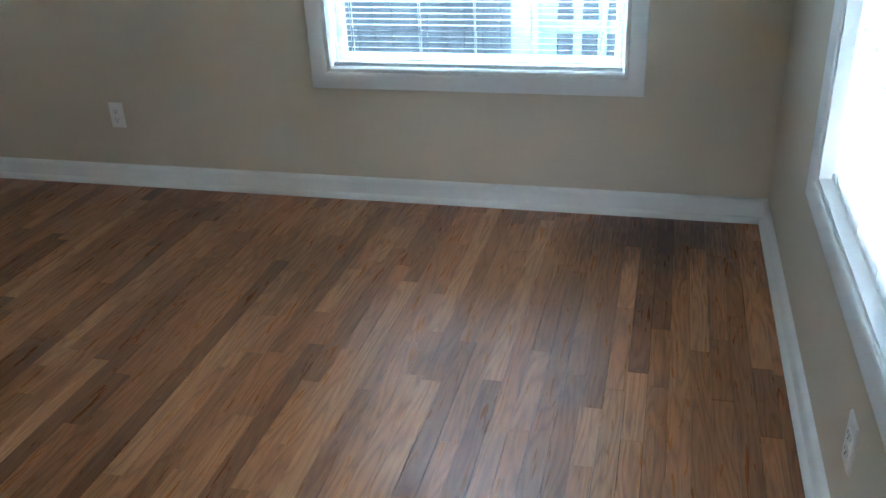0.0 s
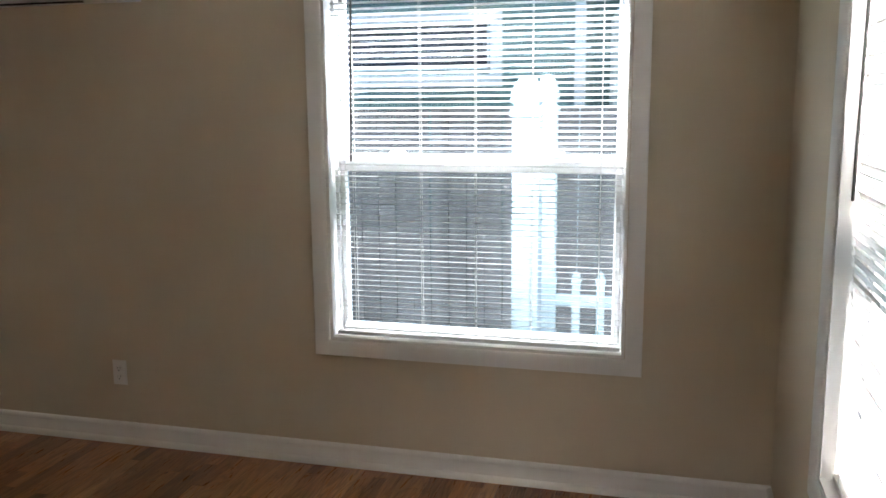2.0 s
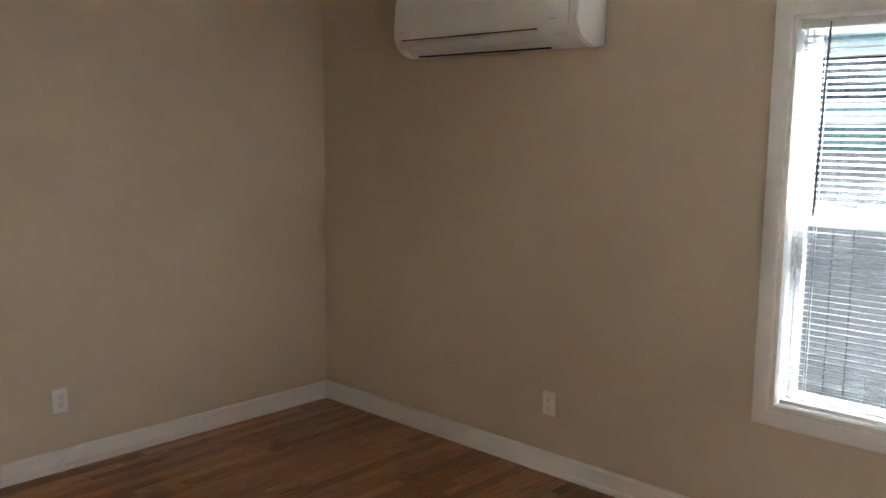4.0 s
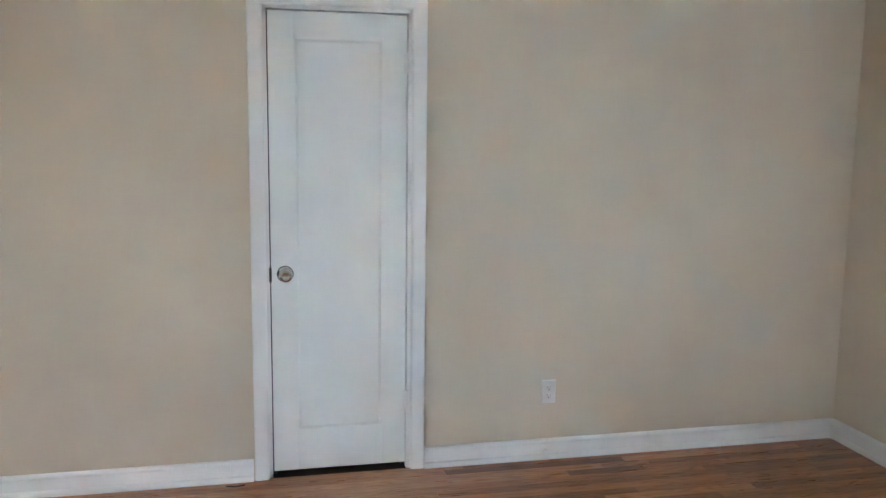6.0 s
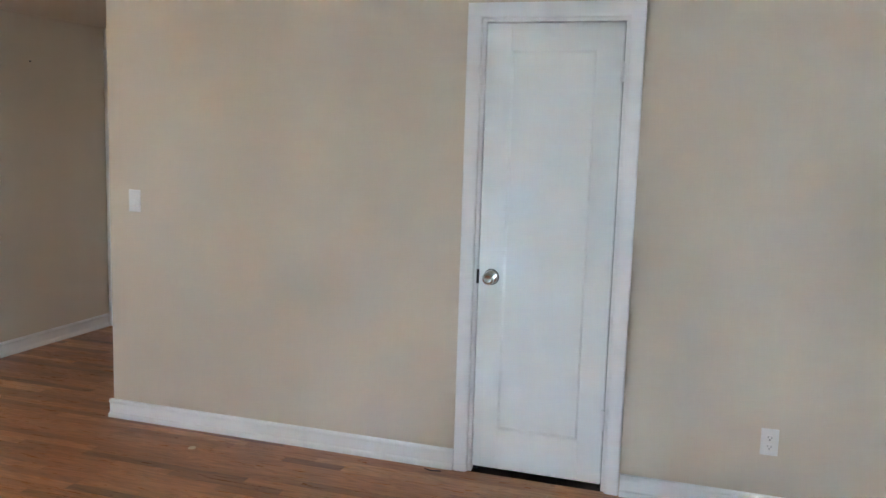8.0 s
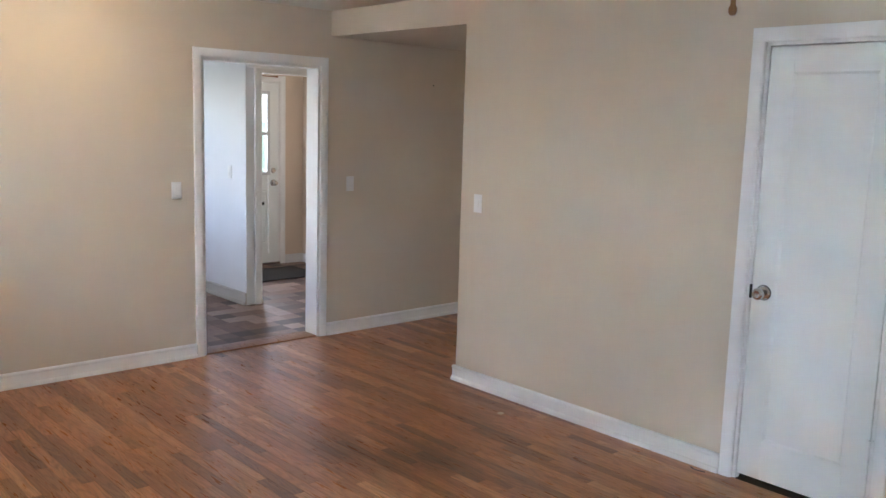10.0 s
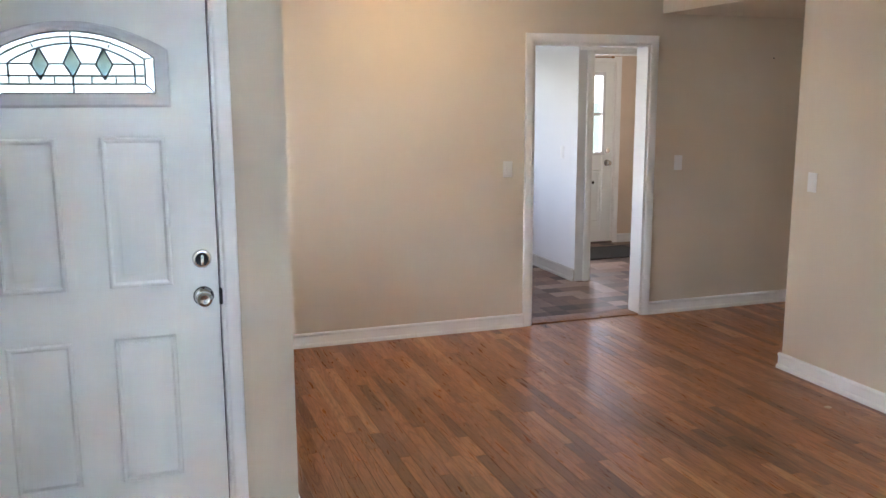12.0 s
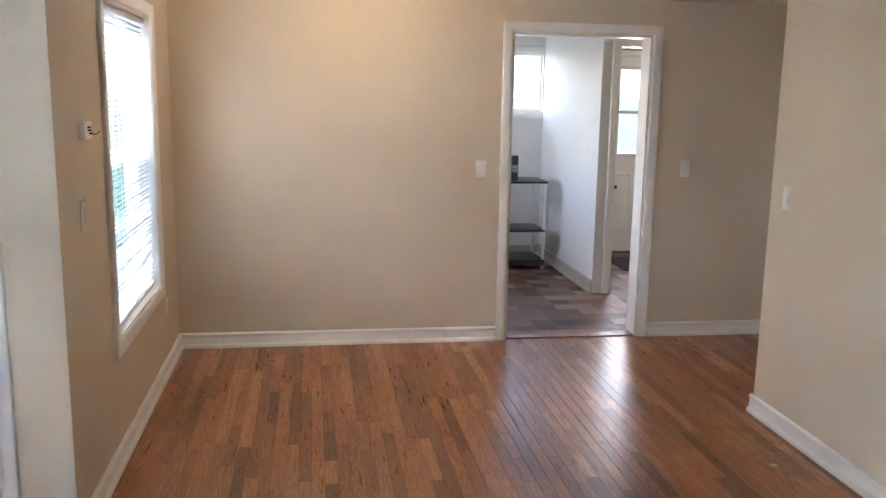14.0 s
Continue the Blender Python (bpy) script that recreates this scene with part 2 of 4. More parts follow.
def vinyl_tile():
    m, n, l, b = shader("vinyl_tile")
    info, geo = n.new("ShaderNodeObjectInfo"), n.new("ShaderNodeNewGeometry")
    add = n.new("ShaderNodeMath")
    add.operation = "ADD"
    l.new(info.outputs["Random"], add.inputs[0])
    l.new(geo.outputs["Random Per Island"], add.inputs[1])
    fr = n.new("ShaderNodeMath")
    fr.operation = "FRACT"
    l.new(add.outputs[0], fr.inputs[0])
    tone = ramp(n, l, fr.outputs[0], [(0.0, (0.045, 0.022, 0.016)), (0.3, (0.115, 0.060, 0.041)), (0.65, (0.23, 0.135, 0.095)), (0.9, (0.38, 0.27, 0.21)), (1.0, (0.075, 0.046, 0.038))])
    g = texture(n, l, "ShaderNodeTexNoise", 26.0, 6.0, (1, 1, 1))
    c = mixed(n, l, tone.outputs["Color"], ramp(n, l, g.outputs["Fac"], [(0.3, (0.7, 0.68, 0.66)), (0.7, (1.1, 1.1, 1.1))]).outputs["Color"], 0.8, "MULTIPLY")
    l.new(c, b.inputs["Base Color"])
    b.inputs["Roughness"].default_value = 0.5
    bump(n, l, b, g.outputs["Fac"], 0.2, 0.001)
    return m


TILE = vinyl_tile()
SUBFLOOR = plain("floor_joint", (0.035, 0.02, 0.012), 0.8, vary=0.2, scale=8.0)
SIDING = plain("teal_lap_siding", (0.115, 0.205, 0.205), 0.6, vary=0.08, scale=2.0, grain=60.0, relief=0.15, squash=(0.15, 1, 1))
FENCE = plain("weathered_cedar", (0.19, 0.172, 0.176), 0.85, vary=0.35, scale=6.0, grain=50.0, relief=0.5, squash=(1, 1, 0.06))
GROUND = plain("lawn_and_soil", (0.10, 0.12, 0.05), 0.95, vary=0.35, scale=1.5, grain=60.0, relief=0.6)
CONCRETE = plain("concrete", (0.42, 0.41, 0.39), 0.9, vary=0.12, scale=1.5, grain=90.0, relief=0.3)
ASPHALT = plain("asphalt", (0.055, 0.055, 0.057), 0.9, vary=0.15, scale=2.0, grain=150.0, relief=0.4)
ROOFING = plain("roof_shingle", (0.09, 0.085, 0.08), 0.95, vary=0.2, scale=6.0, grain=80.0, relief=0.5)
DARKGLASS = plain("dark_window_glass", (0.02, 0.03, 0.05), 0.05, vary=0.1, scale=1.0, relief=0.0)


# ---- mesh helpers ----
def box(bm, x0, x1, y0, y1, z0, z1, bevel=0.0):
    ret = bmesh.ops.create_cube(bm, size=1.0)
    vs = ret["verts"]
    for v in vs:
        v.co = Vector(((x0 + x1) / 2 + v.co.x * (x1 - x0), (y0 + y1) / 2 + v.co.y * (y1 - y0), (z0 + z1) / 2 + v.co.z * (z1 - z0)))
    if bevel:
        es = list({e for v in vs for e in v.link_edges})
        bmesh.ops.bevel(bm, geom=es, offset=bevel, segments=2, affect="EDGES", profile=0.6)


def mesh_of(bm, name, smooth=True):
    bmesh.ops.recalc_face_normals(bm, faces=bm.faces)
    me = bpy.data.meshes.new(name)
    bm.to_mesh(me)
    bm.free()
    if smooth:
        me.shade_smooth()
        me.set_sharp_from_angle(angle=radians(32))
    return me


def part(name, bm, material, parent=None, label="", at=None):
    me = mesh_of(bm, name)
    me.materials.append(material)
    ob = new(name, me)
    if at is not None:
        ob.matrix_basis = at
    if parent is not None:
        ob.parent = parent
    if label:
        ob["label"] = label
    return ob


def solid(name, boxes, material, parent=None, bevel=0.0, label="", at=None):
    bm = bmesh.new()
    for b in boxes:
        box(bm, *b, bevel)
    return part(name, bm, material, parent, label, at)


def structure(ob, label, category):
    return tagged(ob, label, category, kind="structure")


def thing(name, m, label, category, group="", kind=""):
    e = new(name)
    e.empty_display_size = 0.05
    e.matrix_basis = m
    return tagged(e, label, category, group, kind)


def ring(bm, x0, x1, z0, z1, prof, fill=False):
    """A mitred frame round a rectangle: prof lists (inset, y)."""
    loops = []
    for i, y in prof:
        loops.append([bm.verts.new(p) for p in ((x0 + i, y, z0 + i), (x1 - i, y, z0 + i), (x1 - i, y, z1 - i), (x0 + i, y, z1 - i))])
    for a, b in zip(loops, loops[1:]):
        for k in range(4):
            bm.faces.new((a[k], a[(k + 1) % 4], b[(k + 1) % 4], b[k]))
    if fill:
        bm.faces.new(loops[-1])


def portal(bm, x0, x1, z1, prof):
    """A mitred door casing, open at the floor; x0, x1, z1 are its outer edges."""
    loops = []
    for i, y in prof:
        loops.append([bm.verts.new(p) for p in ((x0 + i, y, 0), (x0 + i, y, z1 - i), (x1 - i, y, z1 - i), (x1 - i, y, 0))])
    for a, b in zip(loops, loops[1:]):
        for k in range(3):
            bm.faces.new((a[k], a[k + 1], b[k + 1], b[k]))


def lathe(bm, prof, m=Matrix(), steps=24):
    """Turns (radius, height) pairs about z, then moves them by m."""
    rows = []
    for r, h in prof:
        rows.append([bm.verts.new(m @ Vector((max(r, 1e-4) * math.cos(2 * math.pi * k / steps), max(r, 1e-4) * math.sin(2 * math.pi * k / steps), h))) for k in range(steps)])
    for a, b in zip(rows, rows[1:]):
        for k in range(steps):
            bm.faces.new((a[k], a[(k + 1) % steps], b[(k + 1) % steps], b[k]))
    bm.faces.new(rows[0])
    bm.faces.new(rows[-1])


def bar(bm, p, q, r, steps=8):
    """A round rod from p to q."""
    p, q = Vector(p), Vector(q)
    d = q - p
    m = Matrix.Translation(p) @ d.to_track_quat("Z", "Y").to_matrix().to_4x4()
    lathe(bm, [(r, 0), (r, d.length)], m, steps)


OUT = pose(0, 0, 0, 90, 0, 0)            # lathe axis z turned to -y, towards the room
CASING = [(0, 0.0), (0, -0.014), (0.003, -0.018), (0.010, -0.0205), (0.050, -0.0185), (0.058, -0.0155), (0.064, -0.009), (0.064, 0.002)]

# ---- the house: plan in metres ----
N, E, F, D, H = 6.33, 4.40, 3.19, 2.48, 2.46   # north wall, east wall, dining east wall, front door wall, ceiling
HALL, HALL_H = 1.465, 2.275                    # hall's north face, hall's ceiling


def wall(name, axis, face, thick, a0, a1, z1, openings, material, label):
    """A wall along x (axis 'x') or y, its body from face to face + thick, with holes (a0, a1, z0, z1) through it."""
    bm = bmesh.new()
    cuts = sorted(openings)
    pos = a0
    spans = []
    for o0, o1, z0, zt in cuts:
        spans += [(pos, o0, 0, z1), (o0, o1, zt, z1)] + ([(o0, o1, 0, z0)] if z0 > 0 else [])
        pos = o1
    spans.append((pos, a1, 0, z1))
    lo, hi = min(face, face + thick), max(face, face + thick)
    for s0, s1, b0, b1 in spans:
        if axis == "x":
            box(bm, s0, s1, lo, hi, b0, b1)
        else:
            box(bm, lo, hi, s0, s1, b0, b1)
    return structure(part(name, bm, material), label, "wall")


A_X, A_Z = (2.590, 3.917), (0.485, 2.062)      # outer casing of the north window
B_Y, C_Y, C_Z = (4.105, 5.432), (0.56, 1.785), (0.485, 2.10)
CW = 0.066
wall("wall_north", "x", N, 0.16, -0.12, E + 0.16, H, [(A_X[0] + CW, A_X[1] - CW, A_Z[0] + CW, A_Z[1] - CW)], WALL, "beige painted plaster wall with a window")
wall("wall_east", "y", E, 0.16, D - 0.15, N, H, [(B_Y[0] + CW, B_Y[1] - CW, A_Z[0] + CW, A_Z[1] - CW)], WALL, "beige painted wall with a blind-covered window")
wall("wall_front", "x", D, -0.15, F, E, H, [(3.435, 4.347, 0, 2.055)], WALL, "beige painted wall around the front door")
wall("wall_dining_east", "y", F, 0.15, -0.16, D - 0.15, H, [(C_Y[0] + CW, C_Y[1] - CW, C_Z[0] + CW, C_Z[1] - CW)], WALL, "beige painted dining wall with a window")
wall("wall_south", "x", 0, -0.16, -1.75, F, H, [(0.095, 1.042, 0, 2.052)], WALL, "beige painted wall with the kitchen doorway")
wall("wall_west", "y", 0, -0.12, HALL, N, H, [(3.452, 4.094, 0, 2.076)], WALL, "beige painted wall with the closet door")
wall("wall_hall_north", "x", HALL, 0.12, -1.75, -0.12, HALL_H, [], WALL, "beige painted hall wall")
wall("wall_hall_west", "y", -1.75, -0.12, -0.16, HALL + 0.12, H, [(0.075, 0.83, 0, 2.05)], WALL, "beige hall end wall with a doorway")
structure(solid("header_hall", [(-1.75, 0.0, 0.0, HALL, HALL_H, H)], WALL), "lowered plaster soffit over the hall", "soffit")
structure(solid("ceiling", [(-0.12, E + 0.16, -0.16, N + 0.16, H, H + 0.12)], CEIL), "off-white painted flat ceiling", "ceiling")
structure(solid("floor", [(-1.87, E + 0.16, -0.0, N + 0.16, -0.12, -0.010)], SUBFLOOR), "stained oak strip floor, worn with dark stains", "floor")
# closet behind the narrow door
structure(solid("wall_closet", [(-0.80, -0.72, 3.0, 4.6, 0, H), (-0.72, -0.12, 3.0, 3.08, 0, H), (-0.72, -0.12, 4.52, 4.6, 0, H)], WALL), "closet walls", "wall")
structure(solid("floor_closet", [(-0.72, 0.0, 3.08, 4.52, -0.10, -0.004)], SUBFLOOR), "dark closet floor", "floor")
# room past the hall
# the south opening is unseen, added to let the fill lamp in
structure(solid("wall_bedroom", [(-5.6, -5.5, -3.0, 2.6, 0, H), (-5.5, -1.87, 2.5, 2.6, 0, H), (-5.5, -4.2, -3.1, -3.0, 0, H), (-3.0, -1.87, -3.1, -3.0, 0, H), (-4.2, -3.0, -3.1, -3.0, 0, 0.8), (-4.2, -3.0, -3.1, -3.0, 2.0, H), (-1.95, -1.87, -3.0, -0.16, 0, H), (-1.95, -1.87, HALL + 0.12, 2.5, 0, H)], WALL), "beige bedroom walls past the hall", "wall")
structure(solid("floor_bedroom", [(-5.5, -1.87, -3.0, 2.5, -0.12, -0.010)], SUBFLOOR), "oak floor of the bedroom", "floor")
structure(solid("ceiling_bedroom", [(-5.6, -1.75, -3.1, 2.6, H, H + 0.1)], CEIL), "bedroom ceiling", "ceiling")

# kitchen and back entry
KY = -3.08
wall("wall_kitchen_south", "x", KY, -0.15, -0.10, 2.4, H, [(-0.005, 0.62, 1.47, 2.06)], KITCHEN, "pale kitchen wall with a small window")
wall("wall_entry_south", "x", KY, -0.15, -1.87, -0.10, H, [(-1.43, -0.60, 0, 2.06)], PEACH, "peach painted wall round the back door")
structure(solid("wall_partition", [(-0.148, -0.004, KY, -1.29, 0, H)], KITCHEN), "white painted stub wall in the kitchen", "wall")
# the opening here is unseen, added for the kitchen's fill lamp
structure(solid("wall_kitchen_east", [(2.3, 2.4, KY, -2.35, 0, H), (2.3, 2.4, -1.15, -0.16, 0, H), (2.3, 2.4, -2.35, -1.15, 0, 1.05), (2.3, 2.4, -2.35, -1.15, 2.05, H)], KITCHEN), "pale kitchen wall", "wall")
structure(solid("wall_kitchen_west", [(-1.87, -1.73, KY, -0.16, 0, H)], PEACH), "peach painted back entry wall", "wall")
structure(solid("ceiling_kitchen", [(-1.75, 2.4, KY - 0.1, -0.16, H, H + 0.1)], CEIL), "white kitchen ceiling", "ceiling")
structure(solid("floor_kitchen", [(-1.73, 2.3, KY, -0.16, -0.12, -0.008)], SUBFLOOR), "kitchen floor of mottled brown vinyl tiles", "floor")


# ---- baseboards ----
def baseboard(p, q, side, material=TRIM, height=0.098):
    """A moulded board from p to q on the floor; side is the unit normal into the room."""
    p, q = Vector((*p, 0)), Vector((*q, 0))
    nrm = Vector((*side, 0))
    prof = [(0.0, 0.0), (0.026, 0.0), (0.026, 0.012), (0.024, 0.019), (0.019, 0.024), (0.0125, 0.026), (0.0115, 0.030), (0.0115, height - 0.024), (0.014, height - 0.020), (0.0175, height - 0.016), (0.0180, height - 0.009), (0.014, height - 0.003), (0.007, height), (0.0, height)]
    bm = bmesh.new()
    a = [bm.verts.new(p + nrm * u + Vector((0, 0, v))) for u, v in prof]
    b = [bm.verts.new(q + nrm * u + Vector((0, 0, v))) for u, v in prof]
    k = len(prof)
    for i in range(k):
        bm.faces.new((a[i], a[(i + 1) % k], b[(i + 1) % k], b[i]))
    bm.faces.new(a)
    bm.faces.new(b[::-1])
    return structure(part("baseboard", bm, material), "white painted moulded baseboard", "baseboard")


baseboard((0, N), (E, N), (0, -1))
baseboard((E, D), (E, N - 0.02), (-1, 0))
baseboard((0, HALL - 0.02), (0, 3.386), (1, 0))
baseboard((0, 4.160), (0, N - 0.02), (1, 0))
baseboard((-1.73, HALL), (0, HALL), (0, -1))
baseboard((F, 0.02), (F, D), (-1, 0))
baseboard((1.107, 0), (F, 0), (0, 1))
baseboard((-1.73, 0), (0.030, 0), (0, 1))
baseboard((F - 0.02, D), (3.370, D), (0, 1))
baseboard((-0.004, KY), (-0.004, -1.29), (1, 0), COVE, 0.11)
baseboard((-0.148, -1.29), (-0.148, KY), (-1, 0), COVE, 0.11)
baseboard((-1.73, KY), (-1.50, KY), (0, 1), KITCHEN)
baseboard((-1.73, KY + 0.02), (-1.73, -0.16), (1, 0), KITCHEN)
baseboard((-0.004, KY), (2.3, KY), (0, 1), COVE)
baseboard((-5.5, -3.0), (-5.5, 2.5), (1, 0))


# ---- windows ----
def window(name, m, w, z0, z1, label, rail=0.5, casing=True):
    """A double-hung vinyl window; local x along the wall, room towards -y, wall face at y = 0; w, z0, z1 are the outer casing."""
    root = thing(name, m, label, "window", kind="structure")
    hw = w / 2
    if casing:
        bm = bmesh.new()
        ring(bm, -hw, hw, z0, z1, CASING)
        part("window_casing", bm, TRIM, root)
    i = CW
    bm = bmesh.new()
    ring(bm, -hw + i, hw - i, z0 + i, z1 - i, [(0.0, 0.0), (0.0, 0.16), (0.012, 0.16), (0.012, -0.004), (0.0, -0.004), (0.0, 0.0)])
    part("window_jamb", bm, TRIM, root)
    a, b, lo, hi = -hw + i + 0.012, hw - i - 0.012, z0 + i + 0.012, z1 - i - 0.012
    bm = bmesh.new()
    ring(bm, a, b, lo, hi, [(0, 0.07), (0.014, 0.07), (0.014, 0.135), (0, 0.135), (0, 0.07)])
    part("window_frame", bm, VINYL, root)
    mid = lo + (hi - lo) * rail - 0.014
    a, b, lo, hi = a + 0.016, b - 0.016, lo + 0.016, hi - 0.016
    sash = [(0, 0.0), (0.006, -0.006), (0.022, -0.006), (0.028, 0.004), (0.028, 0.022), (0, 0.022), (0, 0.0)]
    for nm, s0, s1, y in (("lower_sash", lo, mid + 0.034, 0.085), ("upper_sash", mid - 0.034, hi, 0.110)):
        bm = bmesh.new()
        ring(bm, a, b, s0, s1, [(u, y + v) for u, v in sash])
        sob = part(nm, bm, VINYL, root)
        pane = solid("pane", [(a + 0.024, b - 0.024, y + 0.010, y + 0.014, s0 + 0.024, s1 - 0.024)], GLASS, sob)
        pane.visible_shadow = False
        if nm == "lower_sash":
            solid("meeting_rail", [(a + 0.026, b - 0.026, y - 0.004, y + 0.021, s1 - 0.068, s1 - 0.026)], VINYL, sob, 0.002)
            for x in (a + (b - a) * 0.22, a + (b - a) * 0.78):
                solid("sash_lock", [(x - 0.03, x + 0.03, y - 0.016, y + 0.012, s1 - 0.004, s1 + 0.012)], VINYL, sob, 0.003)
    return root


window("window_1", pose((A_X[0] + A_X[1]) / 2, N, 0), A_X[1] - A_X[0], *A_Z, "white double-hung window with moulded casing", 0.515)
window("window_2", pose(E, (B_Y[0] + B_Y[1]) / 2, 0, 0, 0, -90), B_Y[1] - B_Y[0], *A_Z, "white double-hung window behind tilted blinds", 0.515)
window("window_3", pose(F, (C_Y[0] + C_Y[1]) / 2, 0, 0, 0, -90), C_Y[1] - C_Y[0], *C_Z, "tall white dining window with moulded casing", 0.53)


def kitchen_window(m, w, z0, z1):
    root = thing("window_4", m, "small white kitchen window", "window", kind="structure")
    hw = w / 2
    bm = bmesh.new()
    ring(bm, -hw, hw, z0, z1, CASING)
    part("window_casing", bm, TRIM, root)
    bm = bmesh.new()
    ring(bm, -hw + CW, hw - CW, z0 + CW, z1 - CW, [(0, 0.0), (0, 0.15), (0.03, 0.15), (0.03, 0.06), (0.012, 0.06), (0.012, 0.0), (0, 0.0)])
    part("window_frame", bm, VINYL, root)
    p = solid("pane", [(-hw + CW + 0.025, hw - CW - 0.025, 0.10, 0.104, z0 + CW + 0.025, z1 - CW - 0.025)], CLEARPANE, root)
    p.visible_shadow = False


kitchen_window(pose(0.3075, KY, 0, 0, 0, 180), 0.757, 1.404, 2.126)


def blind(m, w, z0, z1, tilt, label, wand=True, pitch=0.0225):
    """Mini blind inside a window's opening: head rail, slats, ladder cords, bottom rail and tilt wand."""
    root = thing("window_blind", m, label, "blind", "window blinds")
    hw = w / 2
    solid("headrail", [(-hw, hw, 0.022, 0.050, z1 - 0.030, z1)], SLAT, root, 0.002, "white metal head rail")
    solid("bottom_rail", [(-hw + 0.004, hw - 0.004, 0.025, 0.047, z0, z0 + 0.016)], SLAT, root, 0.003)
    bm = bmesh.new()
    half, n = 0.0125, 4
    rows = []
    for k in range(n + 1):
        u = -1 + 2 * k / n
        rows.append([bm.verts.new((s * (hw - 0.004), u * half, 0.0022 * (1 - u * u))) for s in (-1, 1)])
    for a, b in zip(rows, rows[1:]):
        bm.faces.new((a[0], a[1], b[1], b[0]))
    bmesh.ops.solidify(bm, geom=bm.faces[:], thickness=0.0005)
    slat = mesh_of(bm, "slat")
    slat.materials.append(SLAT)
    count = int((z1 - 0.030 - z0 - 0.022) / pitch)
    rnd = random.Random(int(z1 * 1000) + int(w * 1000))
    for k in range(count):
        ob = new("slat", slat)
        ob.parent = root
        ob.matrix_basis = pose(0, 0.036, z0 + 0.030 + k * pitch, tilt + rnd.uniform(-0.7, 0.7), rnd.uniform(-0.03, 0.03), 0)
    for x in (-hw + 0.09, -hw * 0.36, hw * 0.02, hw * 0.40, hw - 0.09):
        bm = bmesh.new()
        bar(bm, (x, 0.0235, z0 + 0.01), (x, 0.0235, z1 - 0.02), 0.0011, 5)
        bar(bm, (x, 0.0490, z0 + 0.01), (x, 0.0490, z1 - 0.02), 0.0011, 5)
        part("ladder_cord", bm, SLAT, root)
    if wand:
        bm = bmesh.new()
        bar(bm, (-hw + 0.105, 0.012, z1 - 0.035), (-hw + 0.088, 0.010, z1 - 0.035 - 0.66), 0.0042, 6)
        bar(bm, (-hw + 0.105, 0.014, z1 - 0.012), (-hw + 0.105, 0.012, z1 - 0.036), 0.0025, 6)
        part("tilt_wand", bm, GREYPLASTIC, root, "dark grey plastic tilt wand")
    return root


WI = CW + 0.016
blind(pose((A_X[0] + A_X[1]) / 2, N, 0), A_X[1] - A_X[0] - 2 * WI, A_Z[0] + CW + 0.016, A_Z[1] - CW - 0.014, -14, "white mini blind lowered with its slats open")
blind(pose(E, (B_Y[0] + B_Y[1]) / 2, 0, 0, 0, -90), B_Y[1] - B_Y[0] - 2 * WI, A_Z[0] + CW + 0.016, A_Z[1] - CW - 0.014, -68, "white mini blind lowered with its slats tilted nearly shut")
blind(pose(F, (C_Y[0] + C_Y[1]) / 2, 0, 0, 0, -90), C_Y[1] - C_Y[0] - 2 * WI, C_Z[0] + CW + 0.016, C_Z[1] - CW - 0.014, -18, "white mini blind lowered over the dining window", False)


# ---- doors ----
def knob(parent, x, z, y=0.0):
    bm = bmesh.new()
    lathe(bm, [(0.0365, 0), (0.0365, 0.002), (0.034, 0.003), (0.0, 0.003)], pose(x, y, z, 90, 0, 0))
    part("rose", bm, LEAD, parent, "dark metal rose")
    bm = bmesh.new()
    lathe(bm, [(0.033, 0), (0.033, 0.004), (0.028, 0.010), (0.014, 0.014), (0.012, 0.030), (0.018, 0.036), (0.026, 0.044), (0.0285, 0.055), (0.026, 0.064), (0.017, 0.070), (0.010, 0.068), (0.0, 0.067)], pose(x, y, z, 90, 0, 0))
    return part("door_knob", bm, CHROME, parent, "round satin nickel knob")


def hinge(parent, x, z, y=0.0):
    bm = bmesh.new()
    bar(bm, (x, y - 0.006, z - 0.044), (x, y - 0.006, z + 0.044), 0.006, 8)
    box(bm, x - 0.016, x + 0.016, y - 0.003, y + 0.002, z - 0.044, z + 0.044)
    return part("hinge", bm, TRIM, parent, "hinge painted over in white")


def casing(m, x0, x1, z1, depth, label, name, sides=(1,), wide=0.064, liner=0.016):
    """Mitred casing and jamb liner of a doorway; x0, x1, z1 are its outer edges."""
    root = thing(name, m, label, "door casing", kind="structure")
    bm = bmesh.new()
    prof = [(i * wide / 0.064, y) for i, y in CASING]
    portal(bm, x0, x1, z1, prof)
    part("casing_moulding", bm, TRIM, root)
    if 2 in sides:
        bm = bmesh.new()
        portal(bm, x0, x1, z1, [(i, depth - y) for i, y in prof])
        part("casing_moulding", bm, TRIM, root)
    i = wide
    bm = bmesh.new()
    portal(bm, x0 + i, x1 - i, z1 - i, [(0.0, 0.003), (0.0, depth - 0.003), (liner, depth - 0.003), (liner, 0.003), (0, 0.003)])
    part("jamb", bm, TRIM, root)
    return root


